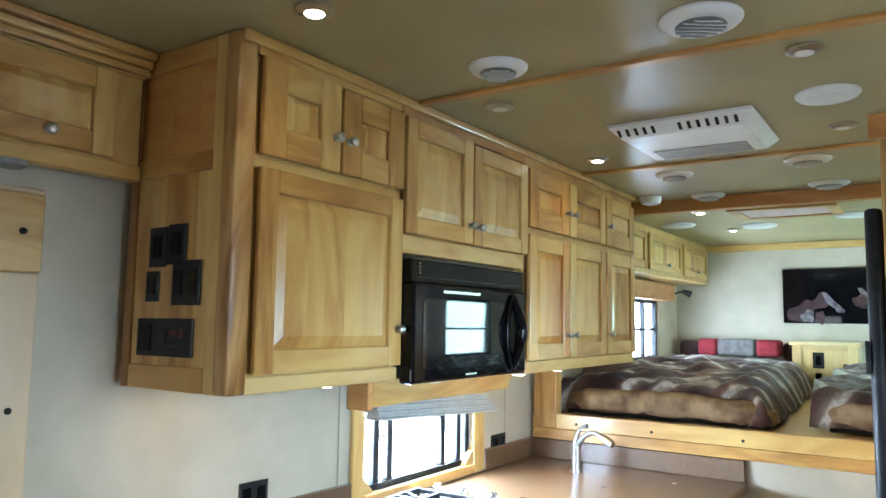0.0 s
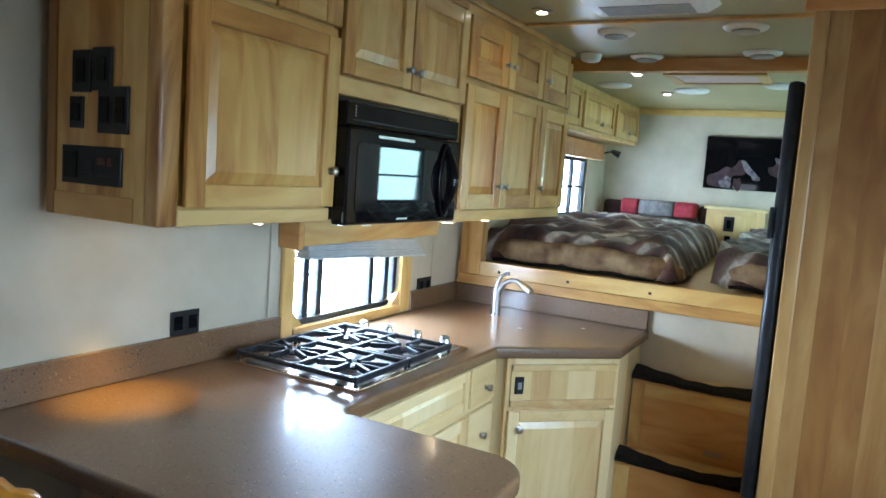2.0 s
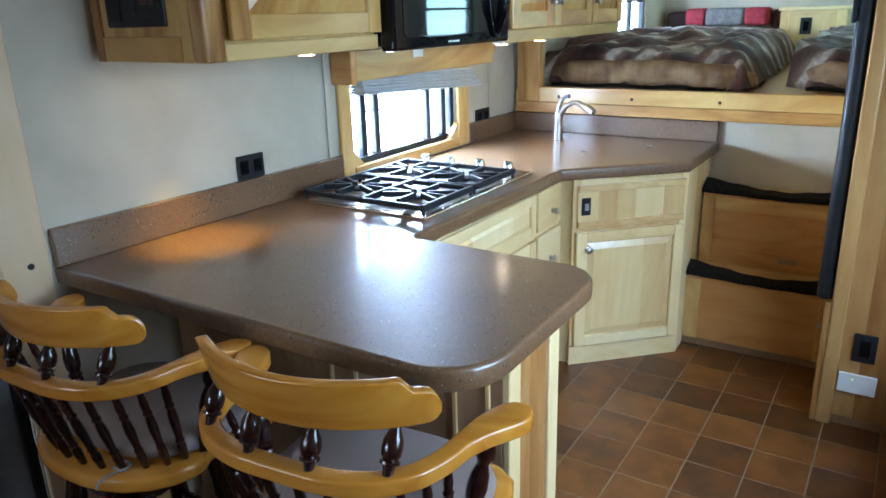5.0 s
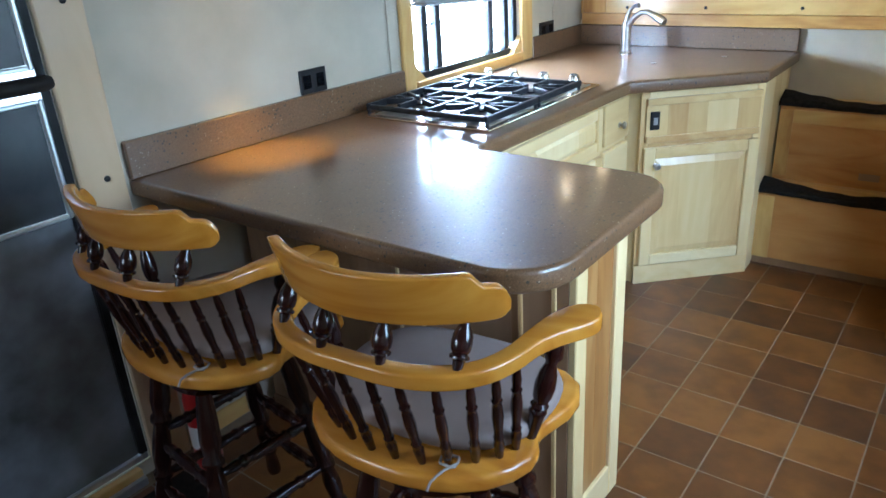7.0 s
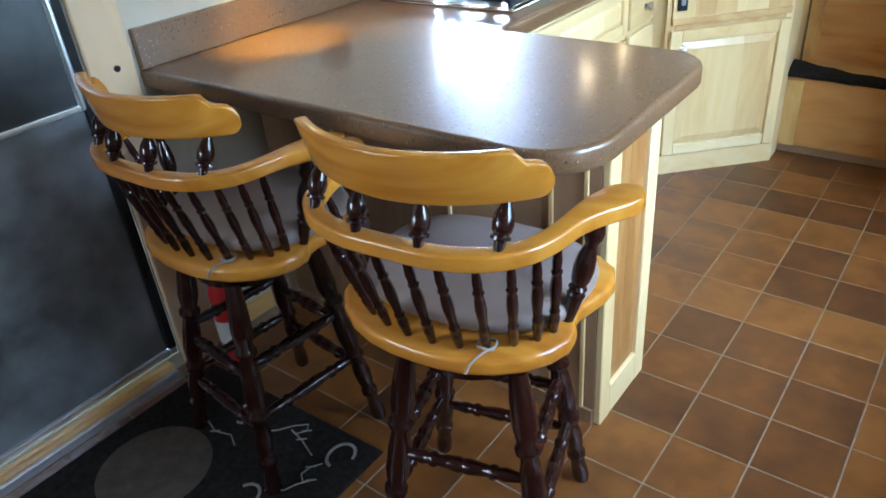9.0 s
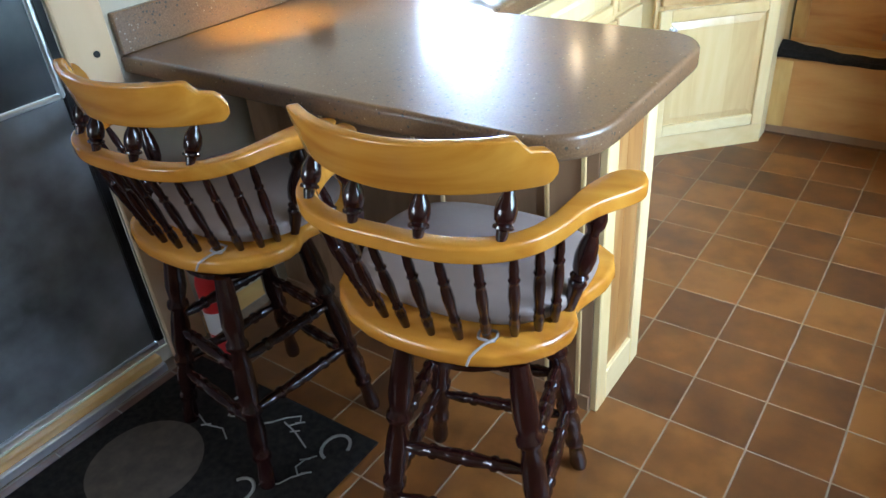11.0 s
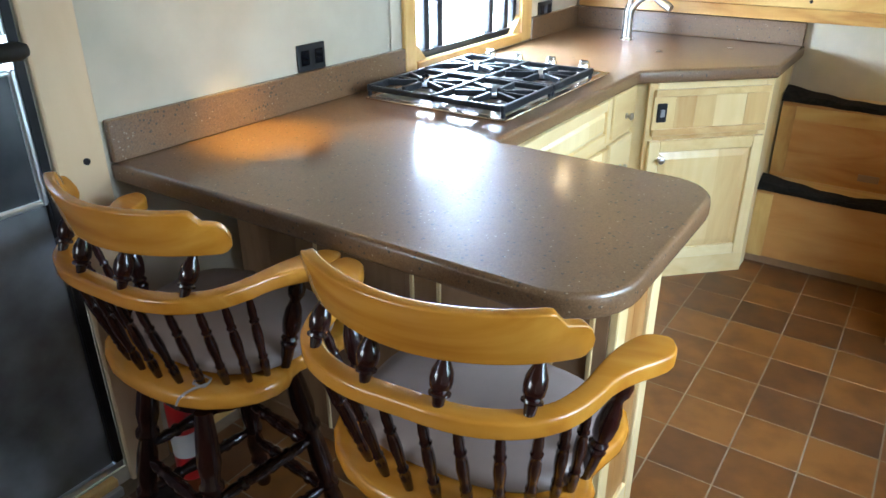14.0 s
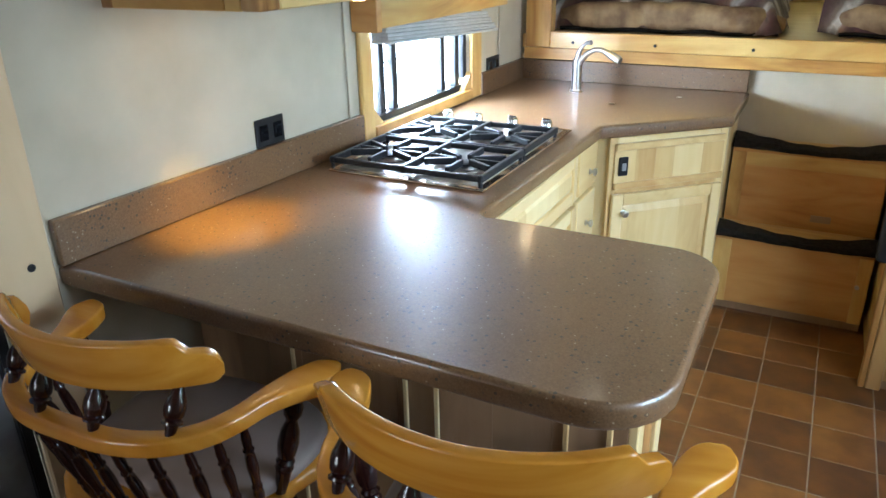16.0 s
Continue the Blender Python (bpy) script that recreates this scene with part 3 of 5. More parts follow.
part("tag", box(B(), (0.101, 3.30, 1.36), (0.104, 3.37, 1.40), 0.001), WHITE, val, "small white tag")

slider_window("window_2", "black framed sash window beside the bunk", 0.0, *BWIN, 1, ((0.5,), (0.5,)))
slider_window("window_3", "black framed sash window on the far side of the bunk", 2.36, *RWIN, -1, ((), (0.48,)))
# window_5 is assumed: an unseen opening added for the light behind the entry
slider_window("window_5", "assumed window behind the entry, out of view", LEAN, *EWIN, 1, ((0.5,), ()))
slider_window("window_4", "wide black framed slide-out window", RIGHT, *SWIN, -1, ((0.33, 0.66), ()))
wv = thing("bunk_valance", (0, 5.9, 1.80), "maple valance over the bunk window", "valance")
part("board", box(B(), (0.001, 5.75, 1.80), (0.09, 6.75, 1.93), 0.004), STEPWOOD, wv)

# screen door with its casing
sd = thing("door_1", (0, 1.25, 0.05), "dark screen entry door with aluminium frame and black push bar", "door", kind="structure")


def alu_frame(y0, y1, z0, z1, w, name, parent, x=0.002, d=0.022):
    bm = B()
    box(bm, (x - d, y0, z0), (x, y0 + w, z1), 0.003)
    box(bm, (x - d, y1 - w, z0), (x, y1, z1), 0.003)
    box(bm, (x - d, y0 + w, z0), (x, y1 - w, z0 + w), 0.003)
    box(bm, (x - d, y0 + w, z1 - w), (x, y1 - w, z1), 0.003)
    return part(name, bm, ALU, parent, "silver aluminium frame")


alu_frame(DOOR[0] + 0.004, DOOR[1] - 0.004, 0.055, 1.895, 0.022, "outer_frame", sd)
alu_frame(DOOR[0] + 0.028, DOOR[1] - 0.028, 0.855, 1.166, 0.012, "middle_frame", sd, 0.006)
alu_frame(DOOR[0] + 0.028, DOOR[1] - 0.028, 1.235, 1.868, 0.012, "upper_frame", sd, 0.006)
part("gasket", box(B(), (-0.0075, DOOR[1] - 0.031, 0.085), (0.006, DOOR[1] - 0.0265, 0.860), 0.001), RUBBER, sd, "black rubber gasket")
part("gasket", box(B(), (0.0025, DOOR[1] - 0.026, 0.080), (0.0055, DOOR[1] - 0.0045, 1.89), 0.001), RUBBER, sd, "black rubber gasket")
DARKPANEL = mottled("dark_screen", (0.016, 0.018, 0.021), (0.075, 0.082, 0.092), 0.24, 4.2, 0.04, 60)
# pale blue-grey blotches paint the room's reflection onto the lower panel
GREYPANEL = mottled("painted_panel_reflection", (0.075, 0.072, 0.068), (0.27, 0.28, 0.295), 0.22, 4.5, 0.0, 60)
part("lower_panel", box(B(), (-0.018, DOOR[0] + 0.028, 0.078), (-0.008, DOOR[1] - 0.028, 0.853), 0.002), GREYPANEL, sd, "dark lower panel with a cloudy reflection painted on")
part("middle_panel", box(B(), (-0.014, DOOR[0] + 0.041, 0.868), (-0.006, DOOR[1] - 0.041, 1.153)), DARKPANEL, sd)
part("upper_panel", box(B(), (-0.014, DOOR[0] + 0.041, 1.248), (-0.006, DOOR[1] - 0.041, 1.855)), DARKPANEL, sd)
bar = part("push_bar", lathe(B(), [(0, 0.014), (0.02, 0.02), (0.98, 0.02), (1, 0.014)], (0.028, DOOR[0] + 0.03, 1.205), (0.028, DOOR[1] - 0.005, 1.205), 14), RUBBER, sd, "black padded push bar")
smooth(bar)
part("bar_sleeve", lathe(B(), [(0, 0.017), (1, 0.017)], (0.028, 1.44, 1.205), (0.028, 1.508, 1.205), 14), STEEL, bar, "bare steel sleeve")
bm = B()
box(bm, (0.001, DOOR[1] + 0.002, 0.0), (0.018, 1.772, 1.72), 0.004)
box(bm, (0.001, 1.0, 1.915), (0.02, 1.775, 1.93), 0.004)
structure("trim_door", bm, CASING, "maple casing board beside the entry door")
bm = B()
box(bm, (0.019, DOOR[1] + 0.002, 1.72), (0.030, 1.772, 1.915), 0.004)
structure("trim_door_head", bm, HEART_Y, "maple head block of the door casing")
for z in (1.82, 1.386, 0.933, 0.45):
    s = thing("screw_cap", (0.02, 1.72, z), "dark round screw cap on the door casing", "screw", "screw caps")
    part("cap", lathe(B(), [(0, 0.0085), (0.7, 0.0085), (1, 0.005)], (0.018 if z < 1.7 else 0.03, 1.72, z), (0.023 if z < 1.7 else 0.035, 1.72, z), 12), BLACK, s)
structure("baseboard_entry", box(B(), (0.001, 0.5, 0.0), (0.03, 1.60, 0.05), 0.003), MAPLE_Y, "maple sill under the entry door")
structure("trim_threshold", box(B(), (0.0305, 0.5, 0.0015), (0.048, 1.60, 0.030), 0.003), ALU, "aluminium threshold strip at the entry")
structure("baseboard_peninsula", box(B(), (0.001, 1.78, 0.0), (0.014, 2.085, 0.07), 0.003), MAPLE_Y, "maple skirting under the overhang")

for ob in list(scene.objects):
    if ob.parent is None and ob.name.split(".")[0] in ("door_1", "trim_door", "trim_door_head", "screw_cap", "baseboard_entry", "baseboard_peninsula", "trim_threshold"):
        ob.location.x += LEAN

# ---- kitchen ----
# base cabinets: carcasses first
FX = 0.632
pen = thing("peninsula_cabinet", (0.6, 2.23, 0), "maple peninsula base cabinet under the breakfast bar", "cabinet")
part("body", box(B(), (0.02, 2.10, 0.0), (1.15, 2.40, 0.868), 0.003), PALE_Z, pen)
m = face((1.1505, 2.095, 0), (0, 1, 0), (1, 0, 0))
endp = part("end_panel", box(B(), (0.056, 0.1, 0), (0.214, 0.8, 0.006), 0, 1, m), PALE_Z, pen)
for u0, u1 in ((0, 0.055), (0.215, 0.27)):
    part("stile", box(B(), (u0, 0, 0), (u1, 0.868, 0.02), 0.003, 1, m), PALE_Z, endp)
bm = B()
box(bm, (0.055, 0, 0.001), (0.215, 0.10, 0.019), 0.003, 1, m), box(bm, (0.055, 0.80, 0.001), (0.215, 0.868, 0.019), 0.003, 1, m)
part("rail", bm, PALE_Y, endp)
bm = B()
board_field(bm, m @ Matrix.Translation((0.055, 0.10, 0)), 0.16, 0.70, 0.009, 4, 0.07, 0.09)
part("panel", bm, HICKORY, endp)
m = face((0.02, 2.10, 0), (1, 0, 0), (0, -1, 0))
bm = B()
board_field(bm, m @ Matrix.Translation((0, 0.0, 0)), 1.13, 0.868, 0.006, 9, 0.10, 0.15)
part("back_panel", bm, SHADEWOOD, pen, "boarded back, darkened for the shade under the bar")
for u in (0.30, 0.62, 0.70, 1.0, 1.09):
    part("batten", box(B(), (u, 0, 0.0062), (u + 0.012, 0.868, 0.013), 0.002, 1, m), PALE_Z, pen)
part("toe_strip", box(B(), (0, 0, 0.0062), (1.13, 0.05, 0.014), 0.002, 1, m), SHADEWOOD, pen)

cook = thing("cooktop_cabinet", (0.3, 3.0, 0), "maple base cabinet under the cooktop with drawers", "cabinet")
part("body", box(B(), (0.01, 2.404, 0.08), (FX - 0.02, 3.595, 0.868), 0.003), PALE_Z, cook)
part("toe_kick", box(B(), (0.01, 2.404, 0.0), (FX - 0.08, 3.56, 0.08)), PALE_Y, cook)
m = face((FX - 0.0195, 2.41, 0.08), (0, 1, 0), (1, 0, 0))
bm = B()
for z0, z1 in ((0.0, 0.03), (0.565, 0.60), (0.755, 0.788)):
    box(bm, (0, z0, 0), (1.17, z1, 0.018), 0.002, 1, m)
part("face_rail", bm, PALE_Y, cook)
bm = B()
for u0, u1 in ((0, 0.03), (0.90, 0.935), (1.14, 1.172)):
    box(bm, (u0, 0.031, 0), (u1, 0.564, 0.0175), 0.002, 1, m), box(bm, (u0, 0.601, 0), (u1, 0.754, 0.0175), 0.002, 1, m)
part("face_stile", bm, PALE_Z, cook)
MF = m @ Matrix.Translation((0, 0, 0.0185))
panel_door(cook, MF @ Matrix.Translation((0.02, 0.60, 0)), 0.89, 0.165, 11, None, 0.04, 5, name="drawer_front", grain=PALE_Y, upright=PALE_Z)
panel_door(cook, MF @ Matrix.Translation((0.02, 0.02, 0)), 0.44, 0.555, 12, (0.40, 0.48), grain=PALE_Y, upright=PALE_Z)
panel_door(cook, MF @ Matrix.Translation((0.47, 0.02, 0)), 0.44, 0.555, 13, (0.04, 0.48), grain=PALE_Y, upright=PALE_Z)
bm = B()
box(bm, (0.93, 0.60, 0), (1.15, 0.765, 0.02), 0.004, 1, MF)
dr = part("drawer_front", bm, PALE_Y, cook)
knob(dr, MF @ Matrix.Translation((0, 0, 0.02)), 1.06, 0.665)
for z0, z1 in ((0.30, 0.58), (0.02, 0.28)):
    bm = B()
    box(bm, (0.93, z0, 0), (1.15, z1, 0.02), 0.004, 1, MF)
    dr = part("drawer_front", bm, PALE_Y, cook)
    knob(dr, MF @ Matrix.Translation((0, 0, 0.02)), 1.045, z1 - 0.115)

sink = thing("sink_cabinet", (0.7, 3.9, 0), "maple corner sink cabinet set at an angle", "cabinet")
P0, P1 = Vector((0.68, 3.595, 0)), Vector((1.058, 3.965, 0))
W = (P1 - P0).length
bm = B()
slab(bm, [(0.02, 3.60), (P0.x, P0.y + 0.004), (P1.x - 0.004, P1.y), (P1.x - 0.004, 4.395), (0.02, 4.395)], 0.0, 0.868)
part("body", bm, PALE_Z, sink)
m = face(P0, P1 - P0, ((P1 - P0).y, -(P1 - P0).x, 0)) @ Matrix.Translation((0, 0, 0.001))
bm = B()
box(bm, (0, 0.09, 0), (0.035, 0.868, 0.018), 0.002, 1, m), box(bm, (W - 0.035, 0.09, 0), (W, 0.868, 0.018), 0.002, 1, m)
part("face_stile", bm, PALE_Z, sink)
bm = B()
box(bm, (0, 0.0, 0), (W, 0.088, 0.020), 0.002, 1, m), box(bm, (0.036, 0.60, 0), (W - 0.036, 0.665, 0.0175), 0.002, 1, m), box(bm, (0.036, 0.825, 0), (W - 0.036, 0.868, 0.0175), 0.002, 1, m)
part("face_rail", bm, PALE_X, sink)
MS = m @ Matrix.Translation((0, 0, 0.0185))
panel_door(sink, MS @ Matrix.Translation((0.015, 0.095, 0)), W - 0.03, 0.53, 21, (0.05, 0.455), 0.048, 3, grain=PALE_X, upright=PALE_Z)
bm = B()
board_field(bm, MS @ Matrix.Translation((0.02, 0.655, -0.003)), W - 0.04, 0.165, 0.012, 8, 0.08, 0.13)
part("false_front", bm, PALE_Z, sink)
bm = B()
box(bm, (0.02, 0.645, 0), (W - 0.02, 0.672, 0.02), 0.003, 1, MS), box(bm, (0.02, 0.80, 0), (W - 0.02, 0.828, 0.02), 0.003, 1, MS)
part("front_moulding", bm, PALE_X, sink)
sw = part("switch_plate", box(B(), (0.035, 0.70, 0.009), (0.075, 0.775, 0.018), 0.003, 1, MS), BLACK, sink, "black rocker switch")
part("rocker", box(B(), (0.046, 0.722, 0.018), (0.064, 0.752, 0.023), 0.002, 1, MS), GREYVENT, sw)
m = face((P1.x - 0.0035, P1.y, 0), (0, 1, 0), (1, 0, 0))
bm = B()
box(bm, (0, 0, 0), (0.09, 0.868, 0.012), 0.002, 1, m)
board_field(bm, m @ Matrix.Translation((0.09, 0, 0)), 0.335, 0.868, 0.006, 31, 0.09, 0.14)
part("side_panel", bm, PALE_Z, sink)

# worktop
top = thing("worktop", (0.6, 3.0, 0.87), "brown speckled solid-surface worktop with a rounded breakfast bar", "worktop")
out = [(0.002, 2.925), (-0.037, 1.785)] + arc(1.258 - 0.14, 1.785 + 0.14, 0.14, -90, 0) + arc(1.255 - 0.12, 2.456 - 0.12, 0.12, 0, 90) + [(0.70, 2.452)] + [(x, y) for x, y in arc(0.70, 2.492, 0.04, -90, -180, 4)] + [(0.676, 3.505), (1.090, 3.895), (1.090, 4.395), (0.002, 4.395)]
bm = B()
slab(bm, out, 0.860, 0.910, 0.011, 3)
plate = smooth(part("slab", bm, STONE, top), 40)
for p in plate.data.polygons:
    if p.area > 0.05:
        p.use_smooth = False
part("backsplash", lean(box(B(), (0.002, 1.785, 0.9105), (0.022, KWIN[0] - 0.067, 1.016), 0.003)), STONE, top)
part("backsplash", box(B(), (0.002, KWIN[1] + 0.092, 0.9105), (0.022, 4.372, 1.008), 0.003), STONE, top)
part("backsplash", box(B(), (0.002, 4.374, 0.9105), (1.082, 4.394, 1.008), 0.003), STONE, top)
for px, py in ((0.60, 3.92), (0.83, 4.16)):
    sc = thing("worktop_plug", (px, py, 0.911), "small round steel plug set in the worktop", "plug", "worktop plugs")
    part("cap", lathe(B(), [(0, 0.010), (1, 0.012)], (px, py, 0.9105), (px, py, 0.9125), 14), STEEL, sc)

# faucet
fc = thing("faucet", (0.377, 4.129, 0.91), "brushed nickel single-lever kitchen faucet", "faucet")
bx, by = 0.377, 4.129
dx, dy = 0.94, -0.34
smooth(part("body", lathe(B(), [(0, 0.029), (0.05, 0.029), (0.08, 0.023), (0.7, 0.0215), (0.85, 0.023), (1, 0.018)], (bx, by, 0.9105), (bx, by, 1.055), 18), STEEL, fc))
pts = [(bx + dx * s, by + dy * s, 1.02 + h) for s, h in ((0, 0), (0.02, 0.03), (0.05, 0.062), (0.09, 0.083), (0.13, 0.085), (0.165, 0.072))]
sp = smooth(part("spout", tube(B(), pts, [0.016, 0.0135, 0.0115, 0.0105, 0.011, 0.013], 14), STEEL, fc))
smooth(part("spray_head", lathe(B(), [(0, 0.013), (0.3, 0.017), (0.8, 0.018), (1, 0.014)], (bx + dx * 0.155, by + dy * 0.155, 1.096), (bx + dx * 0.225, by + dy * 0.225, 1.067), 14), STEEL, sp))
pts = [(bx - dx * s, by - dy * s, 1.05 + h) for s, h in ((0, 0), (-0.004, 0.03), (-0.02, 0.06), (-0.045, 0.078), (-0.07, 0.082))]
smooth(part("lever", tube(B(), pts, [0.015, 0.011, 0.0075, 0.007, 0.010], 12), STEEL, fc))

KNOBSTEEL = mottled("bright_steel", (0.78, 0.78, 0.77), (0.86, 0.86, 0.85), 0.22, 30, 0.02, 300, 1.0)
# cooktop
ct = thing("gas_cooktop", (0.34, 3.0, 0.911), "drop-in gas cooktop with black cast-iron grates", "cooktop")
CX0, CX1, CY0, CY1 = 0.085, 0.600, 2.615, 3.385
bm = B()
slab(bm, [(CX0, CY0), (CX1, CY0), (CX1, CY1), (CX0, CY1)], 0.9105, 0.919, 0.004, 2)
part("tray", bm, TRAY, ct, "shiny copper-toned steel tray")
part("pan", box(B(), (CX0 + 0.025, CY0 + 0.025, 0.9192), (CX1 - 0.025, CY1 - 0.025, 0.9205)), STEEL, ct)
for i, (qx, qy) in enumerate(((0.21, 2.78), (0.47, 2.78), (0.21, 3.09), (0.47, 3.09))):
    bn = part("burner", lathe(B(), [(0, 0.05), (0.3, 0.05), (0.35, 0.038), (0.75, 0.036), (0.8, 0.03), (1, 0.026)], (qx, qy, 0.9207), (qx, qy, 0.936), 20), STEEL, ct)
    smooth(bn)
    smooth(part("burner_cap", lathe(B(), [(0, 0.033), (0.6, 0.033), (1, 0.024)], (qx, qy, 0.9362), (qx, qy, 0.944), 20), IRON, bn))
for gy0, gy1 in ((2.618, 2.930), (2.936, 3.245)):
    g = part("grate", B(), IRON, ct, "black cast-iron grate")
    bm = B()
    z0, z1 = 0.938, 0.956
    for x in (CX0 + 0.004, 0.335, CX1 - 0.020):
        box(bm, (x, gy0, z0 - 0.002), (x + 0.016, gy1, z1 + 0.002), 0.003)
    for y in (gy0, gy1 - 0.014):
        box(bm, (CX0 + 0.019, y, z0 + 0.0005), (CX1 - 0.019, y + 0.016, z1 - 0.0005), 0.003)
    yc = (gy0 + gy1) / 2
    for qx in (0.21, 0.47):
        for a in range(0, 360, 60):
            mm = Matrix.Translation((qx, yc, z0)) @ Matrix.Rotation(radians(a + 30), 4, 'Z')
            box(bm, (0.026, -0.007, 0.001), (0.122, 0.007, 0.021), 0.002, 1, mm)
        box(bm, (qx - 0.115, yc - 0.006, z0 + 0.001), (qx - 0.03, yc + 0.006, z1 + 0.001), 0.002)
        box(bm, (qx + 0.03, yc - 0.006, z0 + 0.001), (qx + 0.115, yc + 0.006, z1 + 0.001), 0.002)
    for x in (CX0 + 0.006, CX1 - 0.018):
        for y in (gy0 + 0.002, gy1 - 0.014):
            box(bm, (x, y, 0.9206), (x + 0.011, y + 0.011, z0 + 0.002), 0.002)
    bm.transform(WORLD[ct].inverted())
    bm.to_mesh(g.data)
    bm.free()
for kx in (0.14, 0.26, 0.40, 0.53):
    k = part("control_knob", lathe(B(), [(0, 0.024), (0.25, 0.025), (0.4, 0.021), (0.9, 0.0195), (1, 0.014)], (kx, 3.312, 0.9207), (kx, 3.312, 0.960), 18), KNOBSTEEL, ct, "steel control knob")
    smooth(k)
    part("grip", box(B(), (kx - 0.016, 3.307, 0.9602), (kx + 0.016, 3.317, 0.967), 0.002), KNOBSTEEL, k)


# wall outlets
def outlet(name, m, w, h, label, slots=2):
    o = thing(name, m.translation, label, "outlet")
    p = part("cover_plate", box(B(), (0, 0, 0), (w, h, 0.007), 0.003, 2, m), BLACK, o)
    for i in range(slots):
        u = w * (i + 0.5) / slots
        part("socket", box(B(), (u - 0.017, h * 0.22, 0.007), (u + 0.017, h * 0.78, 0.0105), 0.002, 1, m), BLACKGLOSS, p)
    return o


outlet("wall_outlet", face((-0.0165, 2.424, 1.016), (0.035, 1, 0), (1, -0.035, 0)), 0.116, 0.08, "black double outlet on the cream wall above the worktop")
outlet("wall_outlet", face((0.0, 3.965, 0.985), (0, 1, 0), (1, 0, 0)), 0.14, 0.078, "black outlet on the wall beside the window")

# ---- upper cabinets ----
UX = 0.418


def upper(name, label, y0, y1, z0, z1, recess=0.0):
    c = thing(name, (0.2, (y0 + y1) / 2, z0), label, "cabinet", "upper kitchen cabinets")
    part("body", box(B(), (0.003, y0, z0 + recess), (UX, y1, z1), 0.003), MAPLE_Z, c)
    return c


mU = face((UX + 0.001, 0, 0), (0, 1, 0), (1, 0, 0))
ua = upper("wall_cabinet", "maple wall cabinet with one large and two small raised-panel doors", 2.0, 2.644, 1.43, 2.328, 0.012)
bm = B()
box(bm, (0.386, 1.986, 1.43), (0.4345, 2.0455, 2.328), 0.006, 3)
smooth(part("corner_stile", bm, HEART, ua), 50)
bm = B()
part("bottom_rail", box(B(), (2.046, 1.43, 0), (2.644, 1.472, 0.014), 0.003, 1, mU), HEART_Y, ua, "maple rail with brown heartwood streaks")
box(bm, (2.046, 1.992, 0), (2.644, 2.022, 0.014), 0.003, 1, mU), box(bm, (2.046, 2.282, 0), (2.644, 2.328, 0.018), 0.003, 1, mU)
part("face_rail", bm, MAPLE_Y, ua)
MU = mU @ Matrix.Translation((0, 0, 0.0145))
panel_door(ua, MU @ Matrix.Translation((2.055, 1.478, 0)), 0.582, 0.515, 41, (0.558, 0.11), 0.06, 4)
panel_door(ua, MU @ Matrix.Translation((2.055, 2.026, 0)), 0.285, 0.252, 42, (0.262, 0.095), 0.078, 3)
panel_door(ua, MU @ Matrix.Translation((2.350, 2.026, 0)), 0.287, 0.246, 43, (0.024, 0.095), 0.078, 3)
# side panel with controls
mS = face((0.0, 1.9995, 0), (1, 0, 0), (0, -1, 0))
bm = B()
box(bm, (0.004, 1.43, 0), (0.035, 2.328, 0.012), 0.002, 1, mS), box(bm, (0.345, 1.43, 0), (0.385, 2.328, 0.012), 0.002, 1, mS)
sidef = part("side_frame", bm, MAPLE_Z, ua)
sidef.data.materials.clear()
sidef.data.materials.append(HICKORY)
bm = B()
box(bm, (0.036, 1.43, 0), (0.344, 1.492, 0.0115), 0.002, 1, mS), box(bm, (0.036, 1.985, 0), (0.344, 2.035, 0.0115), 0.002, 1, mS), box(bm, (0.036, 2.27, 0), (0.344, 2.328, 0.0115), 0.002, 1, mS)
part("rail", bm, MAPLE_X, sidef)
bm = B()
board_field(bm, mS @ Matrix.Translation((0.036, 1.492, 0)), 0.308, 0.493, 0.005, 5, 0.09, 0.14)
part("side_panel", bm, MAPLE_Z, ua)
# upper field: redder boards, with some shade put into the darker wood
bm = B()
board_field(bm, mS @ Matrix.Translation((0.036, 2.035, 0)), 0.308, 0.235, 0.005, 6, 0.09, 0.14)
part("side_panel", bm, STEPWOOD, ua)
for nm, u0, v0, u1, v1, lab, k in (("switch_pair", 0.103, 1.745, 0.175, 1.850, "black rocker switch on the cabinet side", 1), ("switch_pair", 0.180, 1.750, 0.255, 1.855, "black rocker switch on the cabinet side", 1),
                                   ("small_switch", 0.095, 1.655, 0.148, 1.735, "small black switch on the cabinet side", 1), ("control_panel", 0.205, 1.645, 0.318, 1.760, "square black control panel on the cabinet side", 2),
                                   ("monitor_panel", 0.068, 1.515, 0.298, 1.612, "wide black tank monitor panel on the cabinet side", 0)):
    plate = outlet(nm, mS @ Matrix.Translation((u0, v0, 0.0052)), u1 - u0, v1 - v0, lab, k)
for du, dv, w, h, mt, lab in ((0.012, 0.014, 0.052, 0.068, BLACKGLOSS, ""), (0.082, 0.030, 0.045, 0.040, IRON, "dark meter window"), (0.142, 0.052, 0.030, 0.016, DIMRED, "dim red display"), (0.180, 0.050, 0.018, 0.020, DIMRED, "dim red rocker"), (0.142, 0.024, 0.056, 0.012, IRON, "dark legend bar")):
    part("gauge", box(B(), (du, dv, 0.0072), (du + w, dv + h, 0.0095), 0.001, 1, mS @ Matrix.Translation((0.068, 1.515, 0.0052))), mt, plate, lab)

